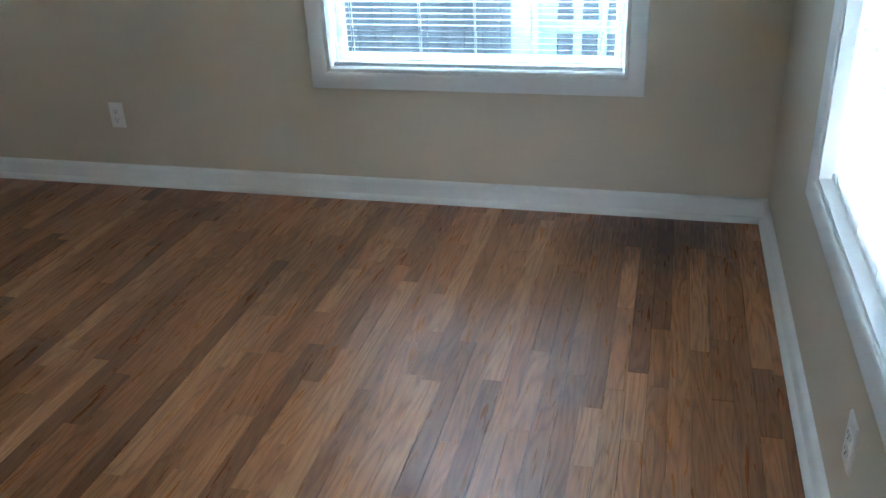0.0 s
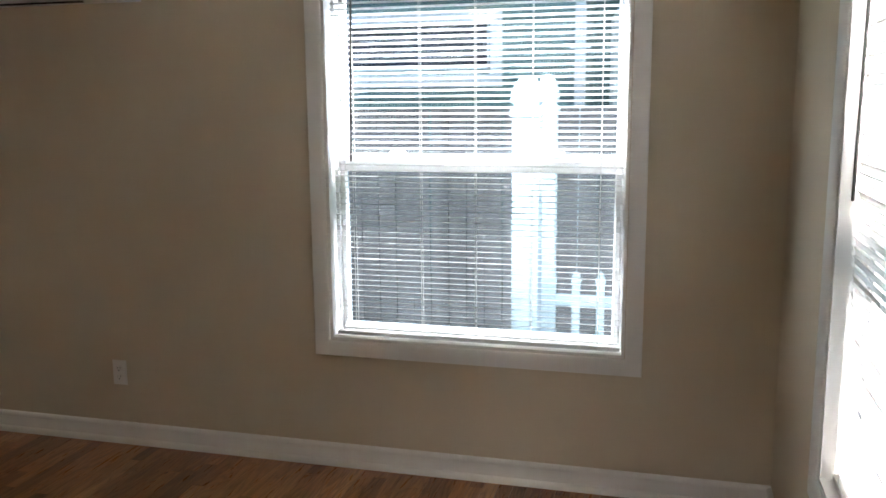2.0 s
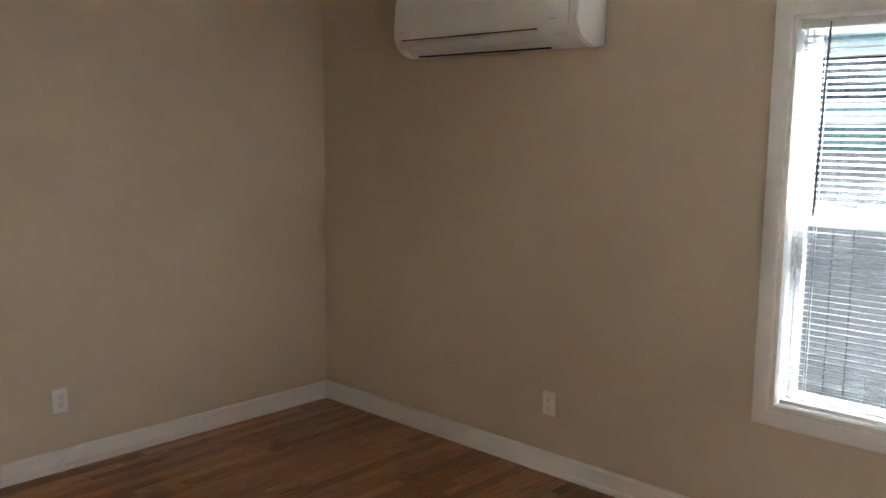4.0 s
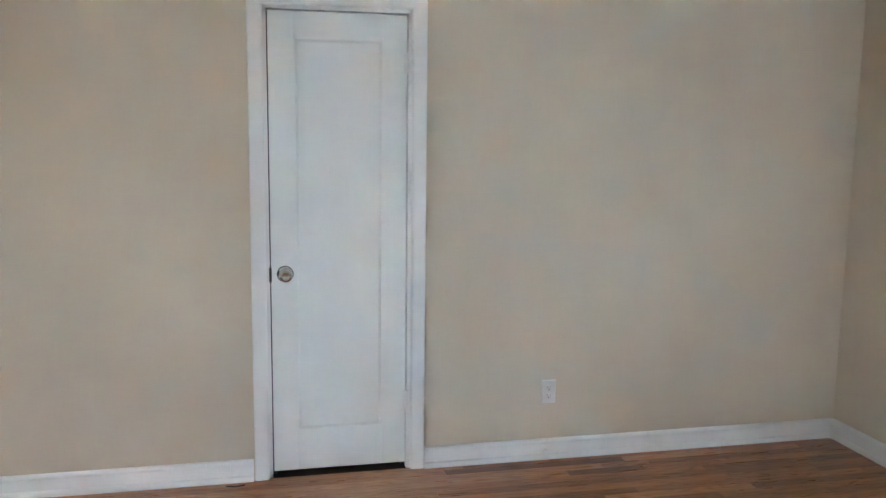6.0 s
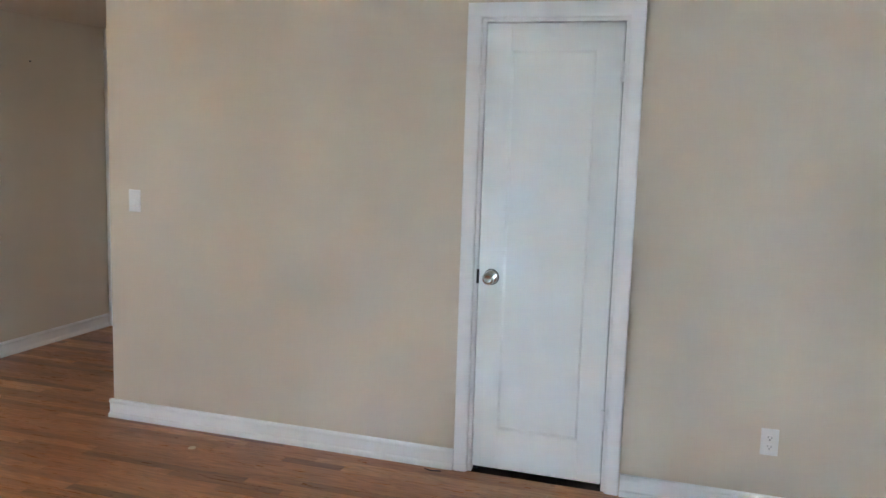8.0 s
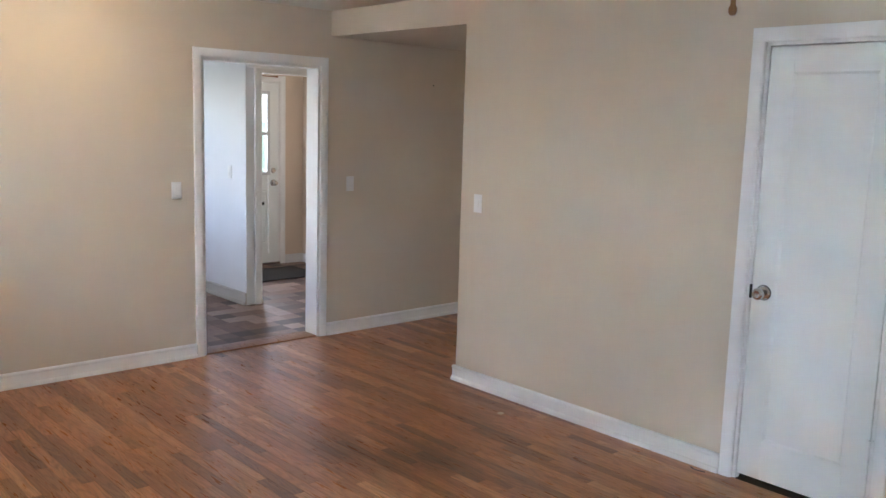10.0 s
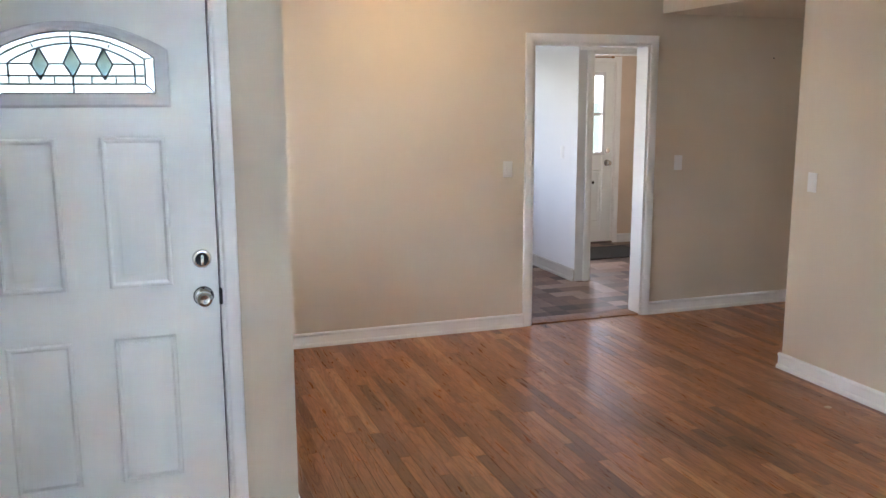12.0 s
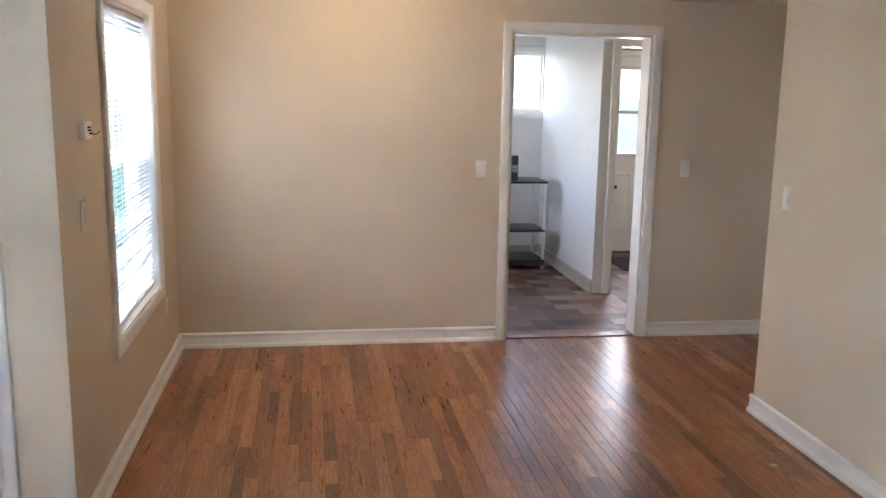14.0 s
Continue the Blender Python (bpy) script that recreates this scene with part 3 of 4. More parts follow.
# closet door, one recessed panel
croot = casing(pose(0, 0, 0, 0, 0, 90), 3.390, 4.156, 2.136, 0.12, "white moulded casing of the closet door", "trim_closet")
cd = thing("door_1", pose(0, 3.773, 0, 0, 0, 90), "closed white one-panel closet door", "door", kind="structure")
w2, dz0, dz1 = 0.2975, 0.030, 2.050
solid("door_slab", [(-w2, w2, 0.018, 0.040, dz0, dz1)], DOOR, cd)
bm = bmesh.new()
box(bm, -w2, -w2 + 0.108, 0.006, 0.020, dz0, dz1, 0.0015)
box(bm, w2 - 0.108, w2, 0.006, 0.020, dz0, dz1, 0.0015)
box(bm, -w2 + 0.108, w2 - 0.108, 0.0062, 0.020, dz1 - 0.112, dz1, 0.0015)
box(bm, -w2 + 0.108, w2 - 0.108, 0.0062, 0.020, dz0, dz0 + 0.185, 0.0015)
part("stile_and_rail", bm, DOOR, cd)
bm = bmesh.new()
ring(bm, -w2 + 0.106, w2 - 0.106, dz0 + 0.183, dz1 - 0.110, [(0.0, 0.007), (0.006, 0.0075), (0.016, 0.0165), (0.018, 0.0175)], True)
part("panel", bm, DOOR, cd)
knob(cd, -w2 + 0.060, 0.929, 0.006)
solid("latch_plate", [(-w2 - 0.009, -w2 + 0.002, -0.001, 0.012, 0.895, 0.960)], LEAD, cd, 0.002, "dark metal latch plate")
hinge(cd, w2 + 0.003, 0.330)
hinge(cd, w2 + 0.003, 1.845)

# near-black ring behind the slab paints the shade in the door's gap
structure(solid("gap_shade_closet", [(-0.060, -0.042, 3.470, 3.490, 0.0, 2.05), (-0.060, -0.042, 4.056, 4.076, 0.0, 2.05), (-0.060, -0.042, 3.490, 4.056, 2.02, 2.05)], SLOT), "black strips put in as the shade of the closet door's gap", "door stop")

# front door: arch-topped leaded glass above four raised panels
FX = 3.8925                                   # door's middle
froot = casing(pose(0, D, 0, 0, 0, 180), -4.399, -3.382, 2.115, 0.15, "white moulded casing of the front door", "trim_front", (1,), 0.053, 0.011)
fd = thing("door_2", pose(FX, D, 0, 0, 0, 180), "closed white front door with arched leaded glass and raised panels", "door", kind="structure")
FW, FY = 0.4400, 0.014                         # half width; face of the slab


def arch(hw, z0, zs, rise, n=18):
    """Outline with a flat foot at z0, sides to zs and an arched head of that rise."""
    pts = [(-hw, z0), (hw, z0)]
    r = (hw * hw + rise * rise) / (2 * rise)
    a = math.asin(hw / r)
    for k in range(n + 1):
        t = a - 2 * a * k / n
        pts.append((r * math.sin(t), zs + rise - r + r * math.cos(t)))
    return pts


def loop(bm, pts, y):
    return [bm.verts.new((x, y, z)) for x, z in pts]


def band(bm, a, b):
    for k in range(len(a)):
        bm.faces.new((a[k], a[(k + 1) % len(a)], b[(k + 1) % len(b)], b[k]))


GZ0, GZS, GRISE, GHW = 1.685, 1.808, 0.085, 0.262   # clear glass outline
bm = bmesh.new()
hole = arch(GHW + 0.012, GZ0 - 0.012, GZS + 0.004, GRISE)
front = [loop(bm, [(-FW, 0.012), (FW, 0.012), (FW, 2.045), (-FW, 2.045)], FY), loop(bm, hole, FY)]
back = [loop(bm, [(-FW, 0.012), (FW, 0.012), (FW, 2.045), (-FW, 2.045)], FY + 0.044), loop(bm, hole, FY + 0.044)]
for pair in (front, back):
    es = [bm.edges.new((lp[k], lp[(k + 1) % len(lp)])) for lp in pair for k in range(len(lp))]
    bmesh.ops.triangle_fill(bm, use_beauty=True, use_dissolve=False, edges=es)
for a, b in zip(front, back):
    band(bm, a, b)
part("door_slab", bm, DOOR, fd)
bm = bmesh.new()
prev = None
first = None
for grow, y in ((0.046, FY), (0.044, FY - 0.010), (0.036, FY - 0.014), (0.020, FY - 0.012), (0.012, FY - 0.006), (0.0, FY - 0.004), (0.0, FY + 0.02)):
    lp = loop(bm, arch(GHW + grow, GZ0 - grow, GZS + grow * 0.55, GRISE + grow * 0.12), y)
    if prev:
        band(bm, prev, lp)
    prev = lp
part("glass_surround", bm, FOAM, fd, "pale grey moulded surround of the arched glass")


def sheet(name, pts, y, th, material, parent, label=""):
    bm = bmesh.new()
    f, b = loop(bm, pts, y), loop(bm, pts, y + th)
    bm.faces.new(f)
    bm.faces.new(b)
    band(bm, f, b)
    ob = part(name, bm, material, parent, label)
    ob.visible_shadow = False
    return ob


inner = arch(GHW - 0.032, GZ0 + 0.032, GZS - 0.006, GRISE * 0.84)
core = arch(GHW - 0.066, GZ0 + 0.060, GZS - 0.022, GRISE * 0.76)
outer = arch(GHW, GZ0, GZS, GRISE)


def glass_ring(a, b, material, label):
    bm = bmesh.new()
    lps = [loop(bm, a, FY + 0.012), loop(bm, b, FY + 0.012), loop(bm, b, FY + 0.016), loop(bm, a, FY + 0.016)]
    for p, q in zip(lps, lps[1:] + lps[:1]):
        band(bm, p, q)
    ob = part("pane", bm, material, fd, label)
    ob.visible_shadow = False


glass_ring(outer, inner, GLUE_CHIP, "pebbled border glass")
glass_ring(inner, core, BEVEL_EDGE, "bevelled inner border glass")
sheet("pane", core, FY + 0.012, 0.004, CLEAR_BEVEL, fd, "clear middle glass")
DM = [(-0.100, 1.782), (0.0, 1.787), (0.100, 1.782)]


def diamond(cx, cz):
    """A four-facet bevelled pane."""
    bm = bmesh.new()
    rim = loop(bm, [(cx - 0.027, cz), (cx, cz - 0.050), (cx + 0.027, cz), (cx, cz + 0.056)], FY + 0.0115)
    for k, peak in enumerate(((cx, FY + 0.002, cz + 0.004),)):
        top = bm.verts.new(peak)
        for n in range(4):
            bm.faces.new((rim[n], rim[(n + 1) % 4], top))
    bm.faces.new(rim[::-1])
    me_ob = part("pane", bm, BEVEL_GREEN, fd, "green bevelled diamond pane")
    me_ob.visible_shadow = False


for cx, cz in DM:
    diamond(cx, cz)


def came(pts, closed=False, r=0.0034):
    """A lead strip along the points."""
    bm = bmesh.new()
    run = list(zip(pts, pts[1:] + pts[:1])) if closed else list(zip(pts, pts[1:]))
    for (x0, z0), (x1, z1) in run:
        bar(bm, (x0, FY + 0.0095, z0), (x1, FY + 0.0095, z1), r, 6)
    part("came", bm, LEAD, fd, "dark lead strip")


came(outer, True, 0.005)
came(inner, True)
came(core, True)
for cx, cz in DM:
    came([(cx - 0.027, cz), (cx, cz - 0.050), (cx + 0.027, cz), (cx, cz + 0.056)], True)
EDGE = GHW - 0.066
for x0, x1 in ((-EDGE, -0.127), (-0.073, -0.027), (0.027, 0.073), (0.127, EDGE)):
    came([(x0, 1.784), (x1, 1.784)])
came([(0.0, 1.843), (0.0, GZS + GRISE)])
came([(0.0, 1.737), (0.0, GZ0)])
for s in (-1, 1):
    came([(s * GHW, GZ0), (s * (GHW - 0.032), GZ0 + 0.032)])
    came([(s * GHW, GZS), (s * (GHW - 0.032), GZS - 0.006)])
    for z in (GZ0 + 0.060, 1.784):
        came([(s * EDGE, z), (s * (GHW - 0.032), z)], r=0.0025)
    for x in (0.058, 0.135, EDGE):
        came([(s * x, GZ0 + 0.032), (s * x, GZ0 + 0.060)], r=0.0025)
    came([(s * 0.128, 1.862), (s * 0.116, 1.837)], r=0.0025)
PANEL = [(0.0, FY), (0.006, FY - 0.009), (0.013, FY - 0.010), (0.021, FY - 0.0012), (0.029, FY - 0.0008), (0.050, FY - 0.009), (0.052, FY - 0.0093)]
for x0, x1 in ((-0.282, -0.068), (0.068, 0.282)):
    for z0, z1 in ((1.008, 1.538), (0.283, 0.824)):
        bm = bmesh.new()
        ring(bm, x0, x1, z0, z1, PANEL, True)
        part("raised_panel", bm, DOOR, fd)
KX = FW - 0.0555
knob(fd, KX, 0.958, FY)
bm = bmesh.new()
lathe(bm, [(0.034, 0), (0.034, 0.006), (0.030, 0.013), (0.024, 0.014), (0.023, 0.008), (0.0, 0.008)], pose(KX, FY, 1.097, 90, 0, 0))
bolt = part("deadbolt", bm, CHROME, fd, "satin nickel deadbolt")
bm = bmesh.new()
box(bm, KX - 0.0055, KX + 0.0055, FY - 0.034, FY - 0.009, 1.079, 1.115, 0.003)
part("thumb_turn", bm, CHROME, bolt)
# dark disc on the hollow's floor paints the shade inside it
bm = bmesh.new()
lathe(bm, [(0.0225, 0.0085), (0.0225, 0.0095), (0.0, 0.0095)], pose(KX, FY, 1.097, 90, 0, 0))
part("recess", bm, LEAD, bolt, "dark disc for the shade in the recess round the thumb turn")
solid("latch_plate", [(FW - 0.001, FW + 0.011, FY - 0.016, FY + 0.010, 0.925, 0.985)], LEAD, fd, 0.002)
structure(solid("threshold_front", [(3.447, 4.334, D - 0.15, D, 0.0, 0.012)], CHROME), "metal front door threshold", "threshold")

# kitchen doorway and hall doorway
casing(pose(0, 0, 0, 0, 0, 180), -1.106, -0.031, 2.116, 0.16, "white moulded casing of the kitchen doorway", "trim_kitchen", (1, 2))
structure(solid("threshold_kitchen", [(0.111, 1.026, -0.17, -0.004, -0.008, 0.010)], OAK, bevel=0.004), "oak threshold strip of the kitchen doorway", "threshold")
casing(pose(-1.75, 0, 0, 0, 0, 90), 0.011, 0.894, 2.114, 0.12, "white moulded casing of the hall doorway", "trim_hall", (1,))
tagged(solid("strike_plate", [(-1.82, -1.79, 0.091, 0.094, 0.92, 0.98)], CHROME), "small metal strike plate on the hall door jamb", "strike plate")

# back door in the kitchen, half glazed
structure(solid("threshold_back", [(-1.43, -0.60, KY - 0.15, KY + 0.01, -0.008, 0.022)], CHROME), "metal back door threshold", "threshold")
structure(solid("doorstop_back", [(-1.43, -1.395, KY - 0.09, KY - 0.052, 0.02, 2.06), (-0.635, -0.60, KY - 0.09, KY - 0.052, 0.02, 2.06), (-1.395, -0.635, KY - 0.09, KY - 0.052, 2.025, 2.06)], TRIM), "white door stop of the back door", "door stop")
# this stop is near-black so that the gap round the front door looks shaded
structure(solid("doorstop_front", [(3.446, 3.476, D - 0.11, D - 0.062, 0.012, 2.05), (4.305, 4.335, D - 0.11, D - 0.062, 0.012, 2.05), (3.476, 4.305, D - 0.11, D - 0.062, 2.015, 2.05)], SLOT), "front door stop, coloured black for the shade in the gap", "door stop")
casing(pose(0, KY, 0, 0, 0, 180), 0.536, 1.494, 2.124, 0.15, "white casing of the back door", "trim_back")
bd = thing("door_3", pose(-1.015, KY, 0, 0, 0, 180), "closed white half-glazed back door", "door", kind="structure")
bm = bmesh.new()
ring(bm, -0.397, 0.397, 0.015, 2.04, [(0.0, 0.012), (0.12, 0.012), (0.12, 0.05), (0.0, 0.05), (0, 0.012)])
box(bm, -0.27, 0.27, 0.0125, 0.0495, 0.135, 1.04)
part("door_slab", bm, DOOR, bd)
for x0, x1 in ((-0.25, -0.03), (0.03, 0.25)):
    bm = bmesh.new()
    ring(bm, x0, x1, 0.25, 0.85, [(u, y - FY + 0.0125) for u, y in PANEL], True)
    part("raised_panel", bm, DOOR, bd)
bm = bmesh.new()
ring(bm, -0.29, 0.29, 1.02, 1.95, [(0, 0.012), (0, 0.004), (0.03, 0.002), (0.04, 0.012), (0.04, 0.03)])
box(bm, -0.25, 0.25, 0.010, 0.028, 1.465, 1.500)
part("glazing_frame", bm, FOAM, bd)
p = solid("pane", [(-0.26, 0.26, 0.028, 0.032, 1.05, 1.93)], CLEARPANE, bd)
p.visible_shadow = False
knob(bd, 0.335, 0.93, 0.012)
bm = bmesh.new()
lathe(bm, [(0.031, 0), (0.031, 0.010), (0.024, 0.018), (0.0, 0.018)], pose(0.335, 0.012, 1.07, 90, 0, 0))
part("deadbolt", bm, CHROME, bd)


# ---- roof and the yard ----
# deep south eave and second slab (porch roof) are unseen, added to block sun
structure(solid("roof", [(-5.9, E + 0.55, KY - 1.0, N + 0.5, 2.72, 2.84), (F + 0.1, 7.0, -0.6, N + 0.12, 2.60, 2.72)], ROOFING), "low shingled roof with eaves, and an added porch roof that blocks the sun", "roof")
structure(solid("ground", [(-300, 300, -300, 300, -0.75, -0.45)], GROUND), "lawn and bare soil round the house", "ground")
structure(solid("pavement", [(F + 0.16, 6.6, -0.4, 2.32, -0.45, -0.06), (E + 0.17, 6.6, 2.32, N, -0.45, -0.06)], CONCRETE), "concrete front porch slab", "porch")
# pale strip added to throw sunlight back up at the north blind
structure(solid("bounce_path", [(-6.0, 4.8, 7.75, 9.2, -0.45, -0.43)], CONCRETE), "pale concrete strip beside the house, added to bounce light", "path")
structure(solid("road", [(11.0, 17.0, -80, 80, -0.45, -0.42)], ASPHALT), "grey asphalt street", "road")
# unseen slab, added east of the house as a reflector
structure(solid("driveway", [(4.9, 7.4, 5.0, 40.0, -0.45, -0.435)], CONCRETE), "unseen pale concrete slab, added to reflect light from the east", "driveway")


def board_fence(x0, x1, y, top, label):
    root = thing("board_fence", pose(0, y, 0), label, "fence")
    rnd = random.Random(5)
    bm = bmesh.new()
    w, h = 0.138, top + 0.45
    box(bm, -w / 2, w / 2, -0.009, 0.009, 0, h, 0.0)
    me = mesh_of(bm, "board", False)
    me.materials.append(FENCE)
    x = x0
    while x < x1:
        b = new("board", me)
        b.parent = root
        b.matrix_basis = pose(x + w / 2, rnd.uniform(-0.004, 0.004), -0.45 + rnd.uniform(-0.012, 0.012), 0, rnd.uniform(-0.3, 0.3), 0)
        x += w + 0.006
    solid("rail", [(x0, x1, 0.014, 0.054, 1.05, 1.14)], FENCE, root)
    solid("rail", [(x0, x1, 0.014, 0.054, -0.20, -0.11)], FENCE, root)
    return root


board_fence(-4.6, 3.75, 9.6, 1.458, "weathered brown board fence between the yards")


def gate_post(x, y, w, top, label):
    root = thing("gate_post", pose(x, y, -0.45), label, "post", "gate posts")
    h = top + 0.45
    solid("shaft", [(-w / 2, w / 2, -w / 2, w / 2, 0, h - 0.20)], VINYLPOST, root, 0.006)
    bm = bmesh.new()
    s = w / 2
    prof = [(1.16, -0.20), (1.16, -0.172), (0.86, -0.160), (0.86, -0.148), (1.10, -0.128), (1.04, -0.090), (0.78, -0.040), (0.36, -0.006), (0.0, 0.0)]
    prev = None
    for k, dz in prof:
        k = max(k, 0.02)
        lp = [bm.verts.new((a * s * k, b * s * k, h + dz)) for a, b in ((-1, -1), (1, -1), (1, 1), (-1, 1))]
        if prev:
            band(bm, prev, lp)
        else:
            bm.faces.new(lp)
        prev = lp
    bm.faces.new(prev)
    part("gothic_cap", bm, VINYLPOST, root, "pointed white cap")
    return root


gate_post(3.300, 7.38, 0.135, 1.645, "tall white vinyl gate post with a pointed cap")
gate_post(3.350, 7.72, 0.100, 1.660, "slimmer white vinyl gate post with a pointed cap")


def picket_gate(x0, x1, y):
    root = thing("picket_gate", pose(0, y, 0), "low white vinyl picket gate", "gate")
    for z in (0.455, -0.25):
        solid("rail", [(x0, x1, -0.02, 0.02, z, z + 0.062)], VINYLPOST, root, 0.003)
    bm = bmesh.new()
    w = 0.021
    pts = [(-w, -0.40), (w, -0.40), (w, 0.575), (w * 1.25, 0.600), (w * 0.9, 0.630), (0, 0.655), (-w * 0.9, 0.630), (-w * 1.25, 0.600), (-w, 0.575)]
    f, b = loop(bm, pts, -0.032), loop(bm, pts, -0.021)
    bm.faces.new(f)
    bm.faces.new(b)
    band(bm, f, b)
    me = mesh_of(bm, "picket", False)
    me.materials.append(VINYLPOST)
    x = x0 + 0.015
    while x < x1:
        p = new("picket", me)
        p.parent = root
        p.matrix_basis = pose(x, 0, 0)
        x += 0.125
    return root


picket_gate(3.40, 4.72, 7.52)


def neighbour():
    """Teal lap-sided house with a white-trimmed high window, corner boards and a downpipe."""
    root = thing("neighbour_house", pose(0, 12.5, -0.45), "teal lap-sided house with white trim", "house")
    bm = bmesh.new()
    x0, x1, lap = -9.0, 2.965, 0.105
    z, top = 0.0, 3.75
    wx0, wx1, wz0, wz1 = 0.05, 2.02, 2.31, 2.83
    while z < top:
        spans = [(x0, wx0), (wx1, x1)] if z + lap > wz0 and z < wz1 else [(x0, x1)]
        for a, b in spans:
            lo = [bm.verts.new((xx, -0.022, z)) for xx in (a, b)]
            hi = [bm.verts.new((xx, -0.004, z + lap)) for xx in (a, b)]
            und = [bm.verts.new((xx, -0.002, z)) for xx in (a, b)]
            bm.faces.new((lo[0], lo[1], hi[1], hi[0]))
            bm.faces.new((und[0], und[1], lo[1], lo[0]))
        z += lap
    box(bm, x0, wx0, 0.0, 5.0, 0, top)
    box(bm, wx1, x1, 0.0, 5.0, 0, top)
    box(bm, wx0, wx1, 0.0, 5.0, 0, wz0)
    box(bm, wx0, wx1, 0.0, 5.0, wz1, top)
    part("wall", bm, SIDING, root, "teal lap siding")
    win = solid("window", [(wx0, wx1, 0.06, 0.09, wz0, wz1)], DARKGLASS, root, 0, "dark horizontal window with wide white trim")
    bm = bmesh.new()
    ring(bm, wx0 - 0.14, wx1 + 0.15, wz0 - 0.19, wz1 + 0.11, [(0, 0.0), (0, -0.045), (0.12, -0.045), (0.135, -0.030), (0.135, 0.06)])
    part("frame", bm, VINYLPOST, win)
    bm = bmesh.new()
    ring(bm, wx0 + 0.0, wx1 - 0.0, wz0 - 0.0, wz1 + 0.0, [(0.0, 0.03), (0.03, 0.03), (0.03, 0.058)])
    part("sash", bm, VINYLPOST, win)
    solid("corner_board", [(x1 - 0.012, x1 + 0.098, -0.05, 0.06, 0, 3.05)], VINYLPOST, root)
    solid("wall", [(x1 + 0.1, 6.6, 0.9, 1.0, 0, 3.4)], SIDING, root, 0, "recessed teal side wall")
    solid("frieze", [(x0, 7.0, -0.42, 0.05, 3.75, 3.95)], VINYLPOST, root)
    solid("roof", [(x0 - 0.5, 7.2, -0.55, 5.5, 3.95, 4.10)], ROOFING, root)
    bm = bmesh.new()
    bar(bm, (x1 + 0.34, 0.82, 0.1), (x1 + 0.34, 0.82, 2.85), 0.045, 10)
    bar(bm, (x1 + 0.34, 0.82, 2.85), (x1 + 0.60, 0.3, 3.2), 0.045, 10)
    part("downpipe", bm, VINYLPOST, root, "white round downpipe with an elbow")
    solid("porch_post", [(3.72, 3.84, -0.05, 0.07, 0, 3.0)], VINYLPOST, root)
    solid("porch_beam", [(2.93, 6.6, -0.06, 0.08, 3.0, 3.22)], VINYLPOST, root)
    solid("light_bracket", [(x1 - 0.06, x1 + 0.16, -0.12, -0.05, 2.50, 2.54)], VINYLPOST, root)


neighbour()


# porch rail seen past the dining window
def porch_rail():
    root = thing("porch_railing", pose(0, 0, -0.06), "white slatted porch railing", "railing")
    solid("top_rail", [(5.9, 5.96, -0.3, 1.3, 0.86, 0.92)], VINYLPOST, root, 0.004)
    solid("bottom_rail", [(5.91, 5.95, -0.3, 1.3, 0.10, 0.15)], VINYLPOST, root, 0.004)
    bm = bmesh.new()
    box(bm, -0.016, 0.016, -0.016, 0.016, 0.15, 0.86)
    me = mesh_of(bm, "baluster", False)
    me.materials.append(VINYLPOST)
    for k in range(13):
        b = new("baluster", me)
        b.parent = root
        b.matrix_basis = pose(5.93, -0.24 + k * 0.12, 0)
    for y in (-0.35, 1.35):
        solid("post", [(5.87, 5.99, y - 0.06, y + 0.06, 0, 2.62)], VINYLPOST, root, 0.004)


porch_rail()

# ---- things in the rooms ----


def plate(name, m, kind, label, category, w=0.070, h=0.114):
    """Wall plate with a receptacle pair or a rocker; local wall face at y = 0, room towards -y."""
    root = thing(name, m, label, category, category + "s")
    bm = bmesh.new()
    ring(bm, -w / 2, w / 2, -h / 2, h / 2, [(0, 0), (0, -0.003), (0.003, -0.006), (0.006, -0.0065)], True)
    part("plate", bm, PLASTIC, root)
    if kind == "outlet":
        for z in (-0.0195, 0.0195):
            bm = bmesh.new()
            lathe(bm, [(0.0165, 0.006), (0.0165, 0.0085), (0.015, 0.0090), (0, 0.0090)], pose(0, 0, z, 90, 0, 0) @ Matrix.Diagonal((1.0, 0.82, 1.0, 1)), 20)
            r = part("receptacle", bm, PLASTIC, root)
            bm = bmesh.new()
            box(bm, -0.0078, -0.0058, -0.0094, -0.0086, z - 0.001, z + 0.008)
            box(bm, 0.0058, 0.0078, -0.0094, -0.0086, z - 0.001, z + 0.007)
            lathe(bm, [(0.0028, 0.0085), (0.0028, 0.0094)], pose(0, 0, z - 0.008, 90, 0, 0), 10)
            part("slots", bm, SLOT, r, "dark plug slots")
    elif kind == "rocker":
        bm = bmesh.new()
        box(bm, -0.0165, 0.0165, -0.0085, -0.005, -0.033, 0.033, 0.001)
        part("bezel", bm, PLASTIC, root)
        bm = bmesh.new()
        vs = [bm.verts.new(p) for p in ((-0.0135, -0.0085, -0.030), (0.0135, -0.0085, -0.030), (0.0135, -0.0085, 0.030), (-0.0135, -0.0085, 0.030), (-0.0135, -0.0130, -0.030), (0.0135, -0.0130, -0.030), (0.0135, -0.0090, 0.030), (-0.0135, -0.0090, 0.030))]
        for q in ((0, 1, 5, 4), (1, 2, 6, 5), (2, 3, 7, 6), (3, 0, 4, 7), (4, 5, 6, 7)):
            bm.faces.new([vs[k] for k in q])
        part("rocker", bm, PLASTIC, root)
    for z in (-h / 2 + 0.012, h / 2 - 0.012):
        bm = bmesh.new()
        lathe(bm, [(0.003, 0.006), (0.003, 0.0074), (0.0, 0.0078)], pose(0, 0, z, 90, 0, 0), 10)
        part("screw", bm, PLASTIC, root)
    return root


